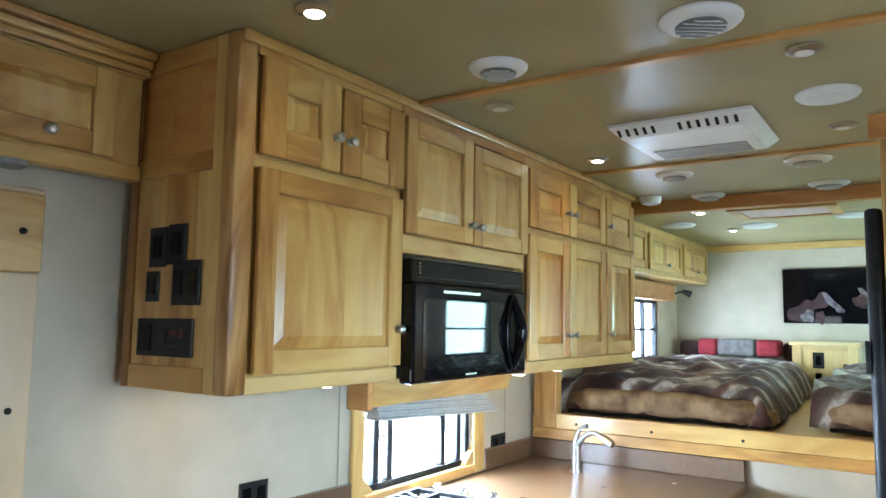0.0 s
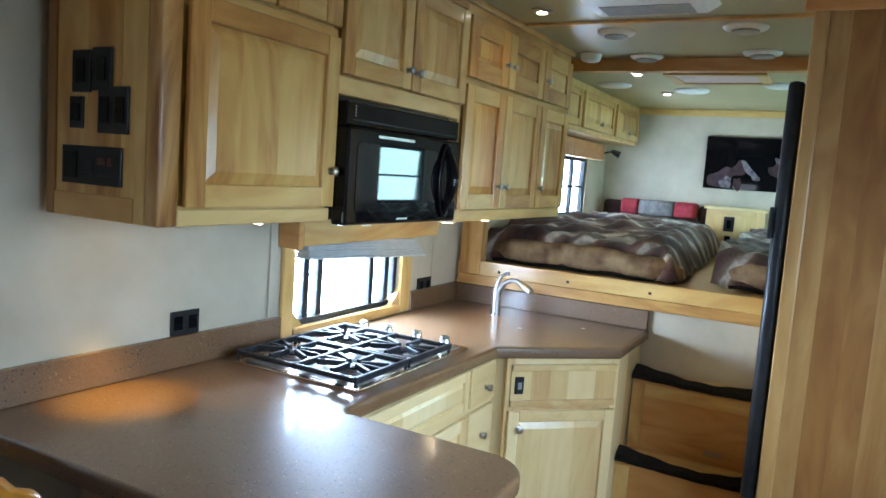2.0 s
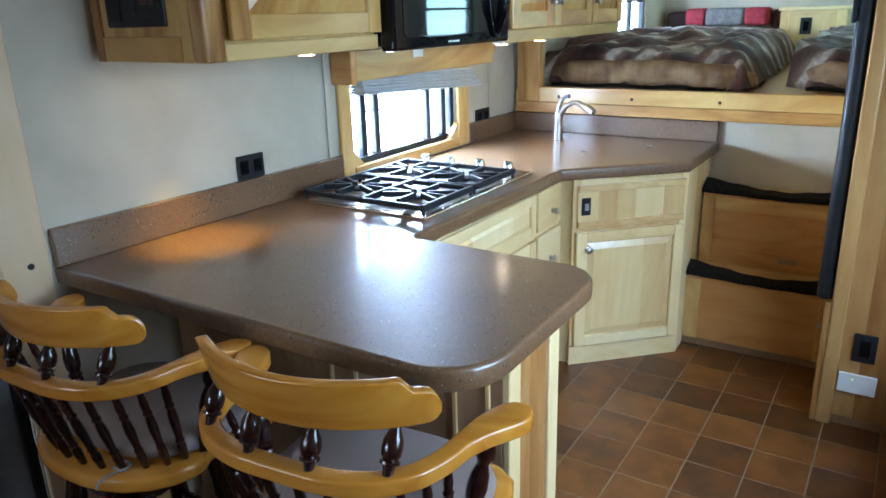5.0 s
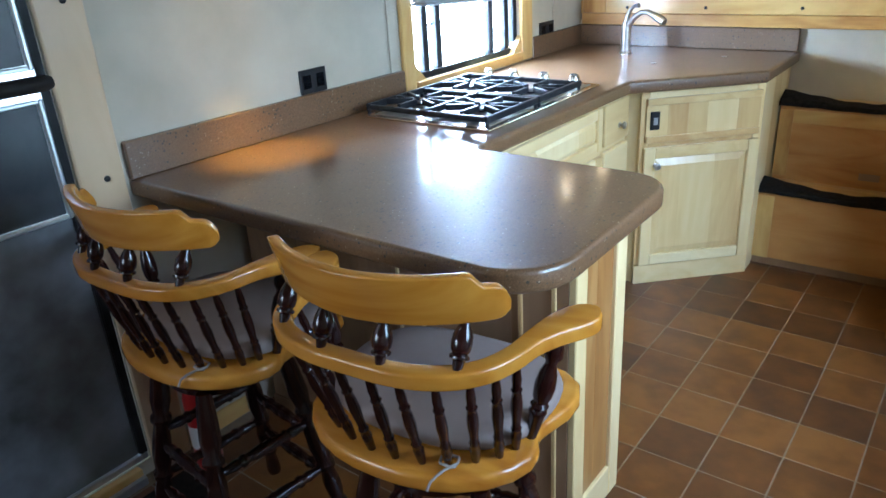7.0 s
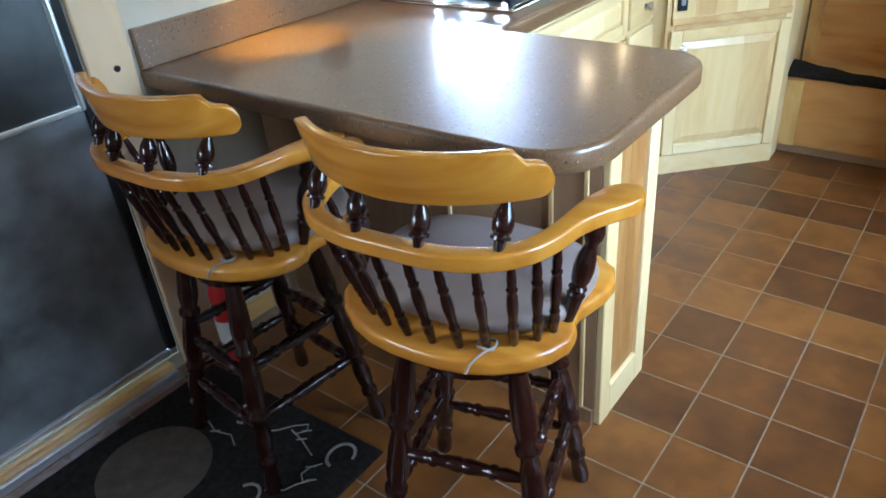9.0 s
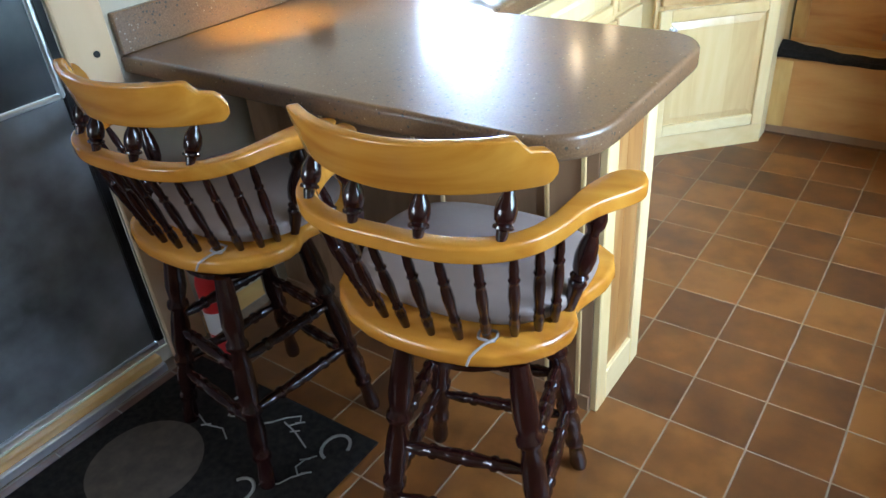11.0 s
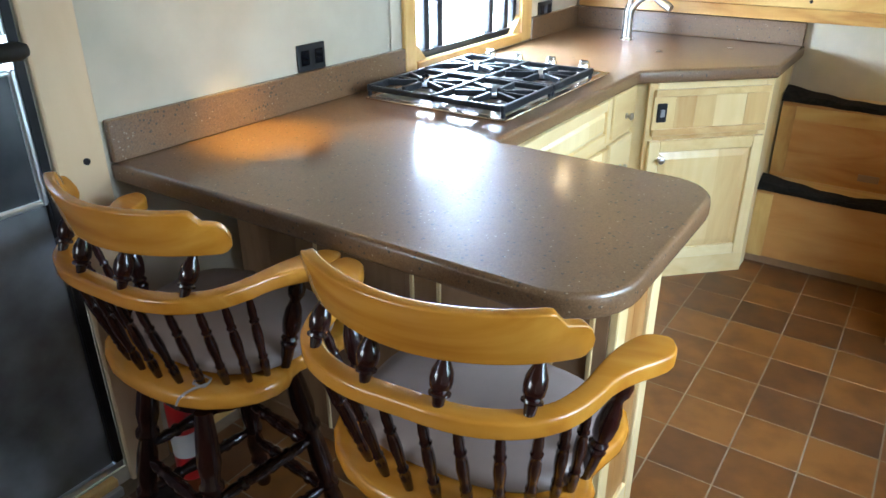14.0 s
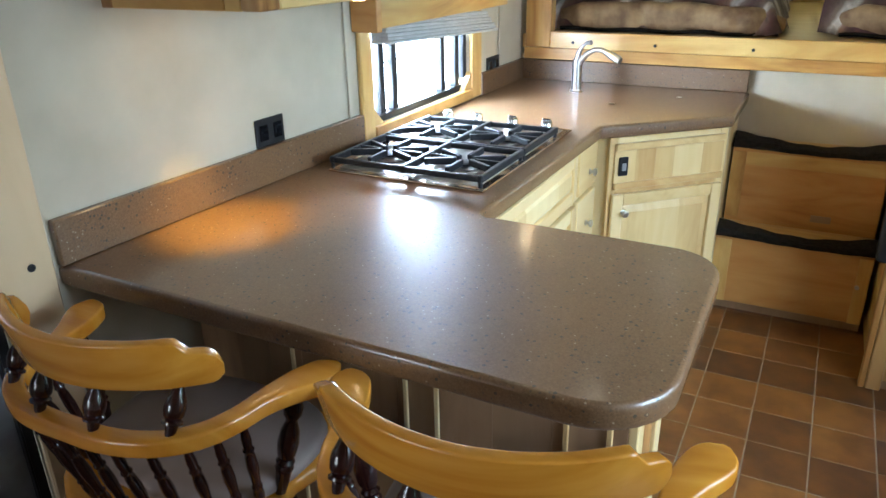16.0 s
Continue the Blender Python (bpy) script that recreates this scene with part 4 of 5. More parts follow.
ub = upper("microwave_cabinet", "maple wall cabinet with two doors above the microwave", 2.648, 3.488, 1.83, 2.328)
bm = B()
box(bm, (2.648, 1.83, 0), (3.488, 1.888, 0.014), 0.003, 1, mU), box(bm, (2.648, 2.272, 0), (3.488, 2.328, 0.018), 0.003, 1, mU)
part("face_rail", bm, MAPLE_Y, ub)
panel_door(ub, MU @ Matrix.Translation((2.654, 1.892, 0)), 0.40, 0.376, 44, (0.375, 0.065), 0.058, 3)
panel_door(ub, MU @ Matrix.Translation((3.064, 1.890, 0)), 0.418, 0.370, 45, (0.026, 0.065), 0.058, 3)

uc = upper("pantry_wall_cabinet", "maple wall cabinet with three tall and three small doors", 3.492, 4.775, 1.405, 2.328, 0.0075)
bm = B()
for v0, v1 in ((1.405, 1.455), (1.982, 2.006), (2.262, 2.328)):
    box(bm, (3.492, v0, 0), (4.775, v1, 0.014), 0.003, 1, mU)
part("face_rail", bm, MAPLE_Y, uc)
for i, (a, b) in enumerate(((3.502, 3.892), (3.904, 4.338), (4.350, 4.762))):
    ku = (0.36 if i == 0 else 0.03)
    panel_door(uc, MU @ Matrix.Translation((a, 1.460, 0)), b - a, 0.52, 50 + i, (ku, 0.10), 0.066, 3, upright=None if i else AMBER)
    panel_door(uc, MU @ Matrix.Translation((a, 2.010, 0)), b - a, 0.248, 60 + i, (ku, 0.10), 0.075, 2, upright=None if i else AMBER)
structure("trim_crown", box(B(), (UX + 0.019, 1.99, 2.30), (UX + 0.036, 4.79, 2.329), 0.006, 2), MAPLE_Y, "maple crown strip above the wall cabinets")

# over-door cabinet
od = thing("door_cabinet", (0.0, 1.45, 1.98), "maple overhead cabinet above the entry door", "cabinet")
part("body", box(B(), (0.003, 0.2, 1.98), (0.04, 1.983, 2.328), 0.003), MAPLE_Z, od)
mO = face((0.0405, 0, 0), (0, 1, 0), (1, 0, 0))
bm = B()
box(bm, (0.2, 1.98, 0), (1.983, 2.02, 0.012), 0.003, 1, mO), box(bm, (0.2, 2.262, 0), (1.983, 2.29, 0.012), 0.003, 1, mO)
part("face_rail", bm, MAPLE_Y, od)
panel_door(od, mO @ Matrix.Translation((1.33, 2.026, 0.0125)), 0.56, 0.228, 71, (0.39, 0.035), 0.058, 5)
panel_door(od, mO @ Matrix.Translation((0.75, 2.026, 0.0125)), 0.56, 0.228, 72, (0.1, 0.035), 0.058, 5)
bm = B()
for i, (d, z0, z1) in enumerate(((0.020, 2.265, 2.285), (0.034, 2.285, 2.305), (0.052, 2.305, 2.328))):
    box(bm, (0.0535, 0.2, z0 + 0.0005), (0.0535 + d, 1.985, z1), 0.005, 2)
structure("trim_crown_door", bm, MAPLE_Y, "stepped maple crown moulding over the door cabinet")
pk = thing("door_puck_light", (0.12, 1.66, 1.975), "unlit puck light under the overhead cabinet", "light")
part("housing", lathe(B(), [(0, 0.035), (0.7, 0.035), (1, 0.028)], (0.03, 1.66, 1.9795), (0.03, 1.66, 1.962), 20), GREYVENT, pk)

# microwave
mw = thing("microwave", (0.25, 2.98, 1.42), "glossy black over-the-range microwave with curved handle", "microwave")
part("body", box(B(), (0.02, 2.650, 1.435), (0.44, 3.384, 1.824), 0.004), BLACK, mw)
mM = face((0.4405, 2.640, 1.42), (0, 1, 0), (1, 0, 0))
part("vent_grille", box(B(), (0, 0.315, 0), (0.742, 0.39, 0.045), 0.006, 2, mM), BLACKGLOSS, mw, "black vent grille")
part("vent_slot", box(B(), (0.03, 0.330, 0.0452), (0.712, 0.334, 0.0465), 0.0005, 1, mM), BLACK, mw)
for i in range(4):
    part("vent_hole", lathe(B(), [(0, 0.0035), (1, 0.003)], mM @ Vector((0.045, 0.345 + i * 0.010, 0.0452)), mM @ Vector((0.045, 0.345 + i * 0.010, 0.0462)), 8), GREYVENT, mw)
dm = part("door", box(B(), (0, 0.0, 0), (0.742, 0.313, 0.055), 0.010, 3, mM), BLACKGLOSS, mw)
bm = B()
slab(bm, arc(0.07, 0.06, 0.02, 180, 270, 5) + arc(0.545, 0.06, 0.02, 270, 360, 5) + arc(0.545, 0.245, 0.02, 0, 90, 5) + arc(0.07, 0.245, 0.02, 90, 180, 5), 0.0552, 0.0575, 0.001, 1, mM)
MWGLASS = mottled("dark_oven_glass", (0.004, 0.004, 0.005), (0.007, 0.007, 0.008), 0.03, 5, 0.0)
part("door_glass", bm, MWGLASS, dm, "dark mirror-like glass")
part("trim_strip", box(B(), (0.165, 0.285, 0.0552), (0.395, 0.295, 0.0565), 0.0005, 1, mM), STEEL, dm)
part("maker_mark", box(B(), (0.305, 0.014, 0.0552), (0.375, 0.020, 0.0558), 0.0002, 1, mM), STEEL, dm, "small silver bar")
pts = [mM @ Vector((0.632 + 0.0, 0.035 + 0.245 * i / 12, 0.058 + 0.035 * math.sin(math.pi * i / 12))) for i in range(13)]
smooth(part("handle", tube(B(), pts, [0.012 + 0.012 * math.sin(math.pi * i / 12) for i in range(13)], 12), BLACKGLOSS, dm, "curved black handle"), 60)
bm = B()
ring = []
for i in range(33):
    a = 2 * math.pi * i / 32
    ring.append(mM @ Vector((0.632 + 0.05 * math.cos(a), 0.157 + 0.135 * math.sin(a), 0.060)))
smooth(part("handle_recess", tube(bm, ring, 0.008, 8), BLACKGLOSS, dm), 60)

# puck lights under the cabinets
for px, py, zz, watts, tx, ty in PUCKS:
    p = thing("puck_light", (px, py, zz), "lit round puck light under the wall cabinet", "light", "puck lights")
    part("housing", lathe(B(), [(0, 0.036), (0.6, 0.036), (1, 0.030)], (px, py, zz), (px, py, zz - 0.013), 24), STEEL, p)
    part("lens", lathe(B(), [(0, 0.024), (1, 0.022)], (px, py, zz - 0.0132), (px, py, zz - 0.015), 20), PUCKLENS, p, "glowing warm lens")

# ---- steps and tall panel ----
st = thing("bunk_steps", (1.36, 4.2, 0), "two wooden steps with black carpet treads leading to the bunk", "steps")
part("lower_riser", box(B(), (1.064, 4.06, 0.04), (1.675, 4.085, 0.348), 0.003), STEPWOOD, st)
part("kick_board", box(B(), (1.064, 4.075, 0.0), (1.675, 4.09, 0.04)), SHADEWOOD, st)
part("upper_riser", box(B(), (1.070, 4.245, 0.349), (1.675, 4.27, 0.698), 0.003), STEPWOOD, st)
for x0, x1 in ((1.064, 1.135), (1.625, 1.675)):
    part("lower_stile", box(B(), (x0, 4.056, 0.04), (x1, 4.0598, 0.335), 0.001), MAPLE_Z, st)
part("upper_stile", box(B(), (1.070, 4.241, 0.38), (1.128, 4.2448, 0.68), 0.001), MAPLE_Z, st)
part("upper_rail", box(B(), (1.129, 4.241, 0.625), (1.674, 4.2448, 0.683), 0.001), MAPLE_X, st)
part("drain_plate", box(B(), (1.42, 4.240, 0.40), (1.50, 4.2445, 0.43), 0.001), SHADEWOOD, st)


def carpet(y0, y1, z, name):
    bm = B()
    n = 26
    rows = []
    for i in range(n + 1):
        x = 1.066 + 0.608 * i / n
        sag = 0.012 * math.sin(i * 0.23 + 1.2) + 0.004 * math.sin(i * 1.1)
        rows.append([(x, y1, z + 0.004), (x, y1, z + 0.024 + sag * 0.6 + 0.024 * (abs(i - 13) / 13) ** 2), (x, y0 - 0.004, z + 0.020 + sag * 0.7), (x, y0 - 0.016, z + 0.012), (x, y0 - 0.014, z - 0.005 + sag * 0.3), (x, y0 - 0.001, z - 0.004)])
    vs = [[bm.verts.new(p) for p in r] for r in rows]
    for a, b in zip(vs, vs[1:]):
        for k in range(6):
            bm.faces.new((a[k], a[(k + 1) % 6], b[(k + 1) % 6], b[k]))
    bm.faces.new(vs[0]), bm.faces.new(vs[-1][::-1])
    bmesh.ops.recalc_face_normals(bm, faces=bm.faces)
    return part(name, bm, CARPET, st, "black carpet nosing strip")


part("tread", box(B(), (1.066, 4.062, 0.3495), (1.674, 4.2445, 0.362), 0.002), MAPLE_X, st)
part("tread", box(B(), (1.070, 4.247, 0.6995), (1.674, 4.399, 0.710), 0.002), MAPLE_X, st)
carpet(4.06, 4.115, 0.352, "tread_strip")
carpet(4.245, 4.31, 0.701, "tread_strip")
part("latch_knob", lathe(B(), [(0, 0.006), (1, 0.009)], (1.635, 4.0595, 0.21), (1.635, 4.045, 0.21), 10), STEEL, st)

tp = thing("tall_cabinet", (2.2, 3.9, 0), "tall hickory-boarded cabinet closing off the slide-out", "cabinet")
part("body", box(B(), (1.697, 3.645, 0), (RIGHT + 0.06, 4.395, 2.328)), MAPLE_Z, tp)
m = face((1.693, 3.6445, 0.0), (1, 0, 0), (0, -1, 0))
bm = B()
board_field(bm, m @ Matrix.Translation((0.05, 0.04, 0)), 1.002, 2.285, 0.018, 90, 0.06, 0.105)
part("front_board", bm, HICKORY, tp)
bm = B()
box(bm, (0.0, 0.0, 0), (0.05, 2.325, 0.030), 0.006, 2, m)
part("edge_stile", bm, HICKORY, tp)
part("lower_stile", box(B(), (-0.022, 0, -0.01), (-0.001, 0.485, 0.028), 0.004, 1, m), HICKORY, tp)
part("head_board", box(B(), (-0.03, 2.24, 0.031), (1.03, 2.325, 0.045), 0.003, 1, m), STEPWOOD, tp)
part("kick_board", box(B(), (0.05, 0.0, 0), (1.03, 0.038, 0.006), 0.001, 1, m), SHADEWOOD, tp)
outlet("wall_outlet", m @ Matrix.Translation((0.088, 0.275, 0.019)), 0.075, 0.11, "black outlet low on the boarded cabinet", 1)
co = thing("alarm_plate", (1.8, 3.62, 0.15), "white gas alarm plate with a green light on the cabinet", "alarm")
part("plate", box(B(), (0.055, 0.15, 0.019), (0.18, 0.225, 0.035), 0.004, 2, m), WHITE, co)
part("indicator", box(B(), (0.10, 0.205, 0.0352), (0.104, 0.2085, 0.036), 0.0005, 1, m), LED, co)

sl = thing("slide_seal", (1.67, 3.63, 0.53), "tall black rubber bulb seal with rounded top beside the cabinet", "seal")
bm = B()
slab(bm, arc(1.664, 3.655, 0.027, 0, 348, 22), 0.49, 2.012, 0.014, 4)
smooth(part("bulb", bm, RUBBER, sl), 60)
part("flange", box(B(), (1.642, 3.66, 0.50), (1.692, 3.73, 1.99), 0.004), RUBBER, sl)
part("clip", box(B(), (1.625, 3.63, 1.46), (1.640, 3.66, 1.57), 0.004), BLACK, sl)

so = thing("sofa", (2.35, 2.9, 0), "charcoal leather sofa on a brown wooden base", "sofa")
part("base", box(B(), (2.02, 1.9, 0.0), (2.74, 3.48, 0.30), 0.006), STEPWOOD, so)
bm = B()
box(bm, (2.08, 3.20, 0.301), (2.74, 3.46, 0.56), 0.06, 4)
smooth(part("arm", bm, SOFA, so))
bm = B()
box(bm, (2.06, 1.9, 0.301), (2.5, 3.19, 0.46), 0.04, 3)
smooth(part("seat", bm, SOFA, so))
bm = B()
box(bm, (2.51, 1.9, 0.301), (2.74, 3.19, 0.85), 0.05, 3)
smooth(part("backrest", bm, SOFA, so))

# ---- bar stools ----
SPIN = [(0, 0.7), (0.10, 0.95), (0.20, 1.1), (0.25, 0.8), (0.275, 1.1), (0.30, 0.8), (0.40, 0.95), (0.52, 1.15), (0.64, 1.0), (0.69, 0.78), (0.715, 1.1), (0.74, 0.78), (0.82, 0.95), (0.92, 0.75), (1, 0.55)]
LEG = [(0, 0.8), (0.10, 1.0), (0.20, 1.1), (0.27, 0.85), (0.285, 1.12), (0.305, 1.12), (0.32, 0.8), (0.40, 1.02), (0.50, 1.1), (0.575, 0.85), (0.59, 1.08), (0.615, 1.08), (0.63, 0.8), (0.70, 1.02), (0.76, 0.95), (0.80, 0.75), (0.815, 0.98), (0.84, 0.98), (0.855, 0.72), (0.92, 0.85), (0.97, 0.92), (1, 0.8)]
RUNG = [(0, 0.55), (0.10, 0.72), (0.19, 0.98), (0.24, 0.78), (0.26, 1.08), (0.29, 1.08), (0.31, 0.8), (0.40, 1.0), (0.47, 1.12), (0.49, 0.98), (0.51, 0.98), (0.53, 1.12), (0.60, 1.0), (0.69, 0.8), (0.71, 1.08), (0.74, 1.08), (0.76, 0.78), (0.81, 0.98), (0.90, 0.72), (1, 0.55)]
POST = [(0, 0.55), (0.06, 0.7), (0.14, 1.0), (0.20, 0.95), (0.25, 0.62), (0.28, 0.62), (0.36, 0.95), (0.48, 1.12), (0.58, 1.0), (0.63, 0.72), (0.66, 1.0), (0.69, 0.75), (0.72, 1.0), (0.76, 0.85), (0.88, 0.72), (1, 0.55)]


def turned(name, parent, prof, r, a, b, seg=10, bold=1.0):
    return smooth(part(name, lathe(B(), [(f, r * max(0.35, 0.9 + (k - 0.9) * bold)) for f, k in prof], a, b, seg), MAHOG, parent, "dark mahogany turned spindle" if name == "spindle" else ""), 50)


def sweep(bm, rings):
    """Skin over rings of equal count, closed at both ends."""
    prev = None
    for r in rings:
        vs = [bm.verts.new(p) for p in r]
        k = len(vs)
        if prev:
            for i in range(k):
                bm.faces.new((prev[i], prev[(i + 1) % k], vs[(i + 1) % k], vs[i]))
        else:
            bm.faces.new(vs[::-1])
        prev = vs
    bm.faces.new(prev)
    bmesh.ops.recalc_face_normals(bm, faces=bm.faces)
    return bm


def rounded(w, h, k=0.35, n=3):
    """A rounded rectangle section, as (across, up) pairs."""
    r = min(w, h) * k
    pts = []
    for cx, cy, a0 in ((w / 2 - r, h / 2 - r, 0), (-w / 2 + r, h / 2 - r, 90), (-w / 2 + r, -h / 2 + r, 180), (w / 2 - r, -h / 2 + r, 270)):
        for i in range(n + 1):
            a = radians(a0 + 90 * i / n)
            pts.append((cx + r * math.cos(a), cy + r * math.sin(a)))
    return pts


RAIL = [(0.0, -0.240), (0.07, -0.239), (0.125, -0.228), (0.175, -0.204), (0.212, -0.166), (0.234, -0.115), (0.246, -0.060), (0.263, -0.010), (0.286, 0.034), (0.308, 0.074)]


def rail_path(t):
    """The arm rail's centre line, seen from above; t from -1 (one arm tip) over 0 (back) to 1."""
    s = 1 if t >= 0 else -1
    f = min(abs(t), 0.99999) * (len(RAIL) - 1)
    i = int(f)
    f -= i
    p1, p2 = Vector(RAIL[i]), Vector(RAIL[i + 1])
    p0 = Vector(RAIL[i - 1]) if i else Vector((-p2.x, p2.y))
    p3 = Vector(RAIL[i + 2]) if i + 2 < len(RAIL) else p2 * 2 - p1
    p = 0.5 * (2 * p1 + (p2 - p0) * f + (2 * p0 - 5 * p1 + 4 * p2 - p3) * f * f + (3 * p1 - p0 - 3 * p2 + p3) * f ** 3)
    return s * p.x, p.y


def seat_outline():
    """Saddle seat: a round back lobe, a notch behind the arm posts, a wider front lobe."""
    half = [(0.0, -0.213), (0.05, -0.211), (0.10, -0.202), (0.15, -0.183), (0.195, -0.152), (0.228, -0.112), (0.245, -0.070), (0.244, -0.035), (0.229, -0.008), (0.226, 0.018),
            (0.236, 0.055), (0.250, 0.100), (0.252, 0.145), (0.236, 0.190), (0.195, 0.220), (0.13, 0.234), (0.06, 0.239), (0.0, 0.240)]
    return half + [(-x, y) for x, y in half[-2:0:-1]]


def bar_stool(label, turn):
    """A swivel stool; turn is how far its base stands turned under the seat, in degrees."""
    ch = thing("bar_stool", (0, 0, 0), label, "bar stool", "stools at the breakfast bar")
    bm = B()
    slab(bm, seat_outline(), 0.579, 0.617, 0.012, 3)
    smooth(part("seat", bm, CHAIRWOOD, ch), 50)
    # plump cushion: skin of shrinking rings
    base = []
    for i in range(56):
        a = 2 * math.pi * i / 56
        c, sn = math.cos(a), math.sin(a)
        r = (abs(c / 0.232) ** 2.7 + abs(sn / 0.178) ** 2.7) ** (-1 / 2.7)
        base.append((r * c * (1 + 0.25 * r * sn), r * sn + 0.042))
    rings = []
    for k, z in ((0.93, 0.6175), (0.985, 0.624), (1.0, 0.636), (0.985, 0.648), (0.93, 0.657), (0.8, 0.663), (0.5, 0.667), (0.15, 0.669)):
        rings.append([(x * k, (y - 0.042) * k + 0.042, z) for x, y in base])
    smooth(part("seat_cushion", sweep(B(), rings), CUSHION, ch, "grey-brown padded vinyl cushion"), 60)
    # flat arm rail ending in paddles
    rings = []
    N = 84
    for i in range(N + 1):
        t = -1 + 2 * i / N
        x, y = rail_path(t)
        x2, y2 = rail_path(min(1, t + 0.01))
        x1, y1 = rail_path(max(-1, t - 0.01))
        d = Vector((x2 - x1, y2 - y1)).normalized()
        a = abs(t)
        k = min(1.0, max(0.0, (a - 0.60) / 0.30))
        w = 0.036 + 0.036 * k * k * (3 - 2 * k)
        if a > 0.90:
            w *= math.sqrt(max(0.05, 1 - 0.95 * ((a - 0.90) / 0.10) ** 2))
        z = 0.844 + 0.010 * max(0, a - 0.5)
        rings.append([(x + d.y * u, y - d.x * u, z + v) for u, v in rounded(w, 0.031, 0.20)])
    smooth(part("arm_rail", sweep(B(), rings), CHAIRWOOD, ch), 50)
    # crest rail with stepped ears
    rings = []
    for i in range(61):
        t = -1 + i / 30
        g = t * radians(48)
        x, y = 0.310 * math.sin(g), 0.088 - 0.310 * math.cos(g)
        a = abs(t)
        hgt = 0.090 if a < 0.76 else 0.066 + 0.024 * max(0, (0.83 - a) / 0.07) if a < 0.83 else 0.066 - 0.012 * ((a - 0.83) / 0.17) ** 2
        full = hgt
        if a > 0.92:
            hgt *= math.sqrt(1 - 0.85 * ((a - 0.92) / 0.08) ** 2)
        nx, ny = math.sin(g), -math.cos(g)
        low = 0.923 + 0.004 * a + (full - hgt) * 0.4
        tilt = 0.020
        ring = []
        for u, v in rounded(0.022, hgt, 0.20):
            up = v + hgt / 2
            ring.append((x + nx * (u + tilt * up / 0.09), y + ny * (u + tilt * up / 0.09), low + up))
        rings.append(ring)
    smooth(part("crest_rail", sweep(B(), rings), CHAIRWOOD, ch), 50)
    for x, t in ((0.060, 0.095), (0.180, 0.345)):
        for s in (-1, 1):
            rx, ry = rail_path(t)
            k = math.asin(x / 0.310)
            turned("short_spindle", ch, [(0, 0.5), (0.10, 0.55), (0.30, 0.92), (0.46, 1.0), (0.60, 0.92), (0.66, 0.72), (0.70, 0.95), (0.75, 0.95), (0.79, 0.62), (1, 0.5)], 0.0172,
                   (s * 0.310 * math.sin(k), 0.088 - 0.310 * math.cos(k), 0.929), (s * rx, ry, 0.855), 14, 1.1)
    # long spindles lean out from the seat to the rail
    for t, bx, by in ((0.050, 0.026, -0.178), (0.145, 0.077, -0.168), (0.270, 0.121, -0.150), (0.385, 0.160, -0.122), (0.480, 0.192, -0.092), (0.575, 0.208, -0.058)):
        for s in (-1, 1):
            x, y = rail_path(t)
            turned("spindle", ch, SPIN, 0.0094, (s * bx, by, 0.611), (s * x, y, 0.832), 10, 1.0)
    for s in (-1, 1):
        x, y = rail_path(0.80)
        turned("arm_post", ch, POST, 0.0175, (s * x, y, 0.838), (s * 0.218, -0.018, 0.613), 14, 1.0)
    # swivel and base
    base_at = Matrix.Translation((0.045, -0.048, 0)) @ Matrix.Rotation(radians(turn), 4, 'Z')
    part("swivel_plate", box(B(), (-0.09, -0.09, 0.558), (0.09, 0.09, 0.578), 0.006, 1, base_at), MAHOG, ch)
    hub = lathe(B(), [(0, 0.12), (0.2, 0.13), (0.8, 0.13), (1, 0.125)], (0, 0, 0.538), (0, 0, 0.5575), 28)
    hub.transform(base_at)
    smooth(part("base_disc", hub, MAHOG, ch))
    corners = ((1, 1), (-1, 1), (-1, -1), (1, -1))
    tops = [tuple(base_at @ Vector((sx * 0.108, sy * 0.108, 0.566))) for sx, sy in corners]
    feet = [tuple(base_at @ Vector((sx * 0.180, sy * 0.178, 0.0))) for sx, sy in corners]
    for a, b in zip(tops, feet):
        turned("leg", ch, LEG, 0.0225, a, b, 14, 1.15)

    def on(i, z):
        f = (0.566 - z) / 0.566
        return tuple(p + (q - p) * f for p, q in zip(tops[i], feet[i]))
    for z, r in ((0.185, 0.0150), (0.325, 0.0150)):
        for i in range(4):
            zz = z + (0.035 if i % 2 else 0)
            turned("stretcher", ch, RUNG, r, on(i, zz), on((i + 1) % 4, zz), 12, 1.0)
    # cushion tie: loops round a spindle, ends hang over the seat edge
    pts = [(0.124 + 0.017 * math.cos(a), -0.153 + 0.017 * math.sin(a), 0.626 + 0.003 * math.sin(3 * a)) for a in [i * 0.45 for i in range(15)]]
    pts += [(0.128, -0.178, 0.625), (0.122, -0.194, 0.622), (0.116, -0.206, 0.615), (0.112, -0.213, 0.600)]
    smooth(part("cushion_tie", tube(B(), pts, 0.0026, 6), STRING, ch, "cream cord tied round a spindle"), 60)
    return ch


for sx, sy, facing, turn in ((1.041, 1.734, 6, 11), (0.394, 1.700, 2, -9)):
    stool = bar_stool("honey oak bar stool with mahogany spindles and grey cushion", turn)
    stool.matrix_basis = pose(sx, sy, 0, 0, 0, facing)

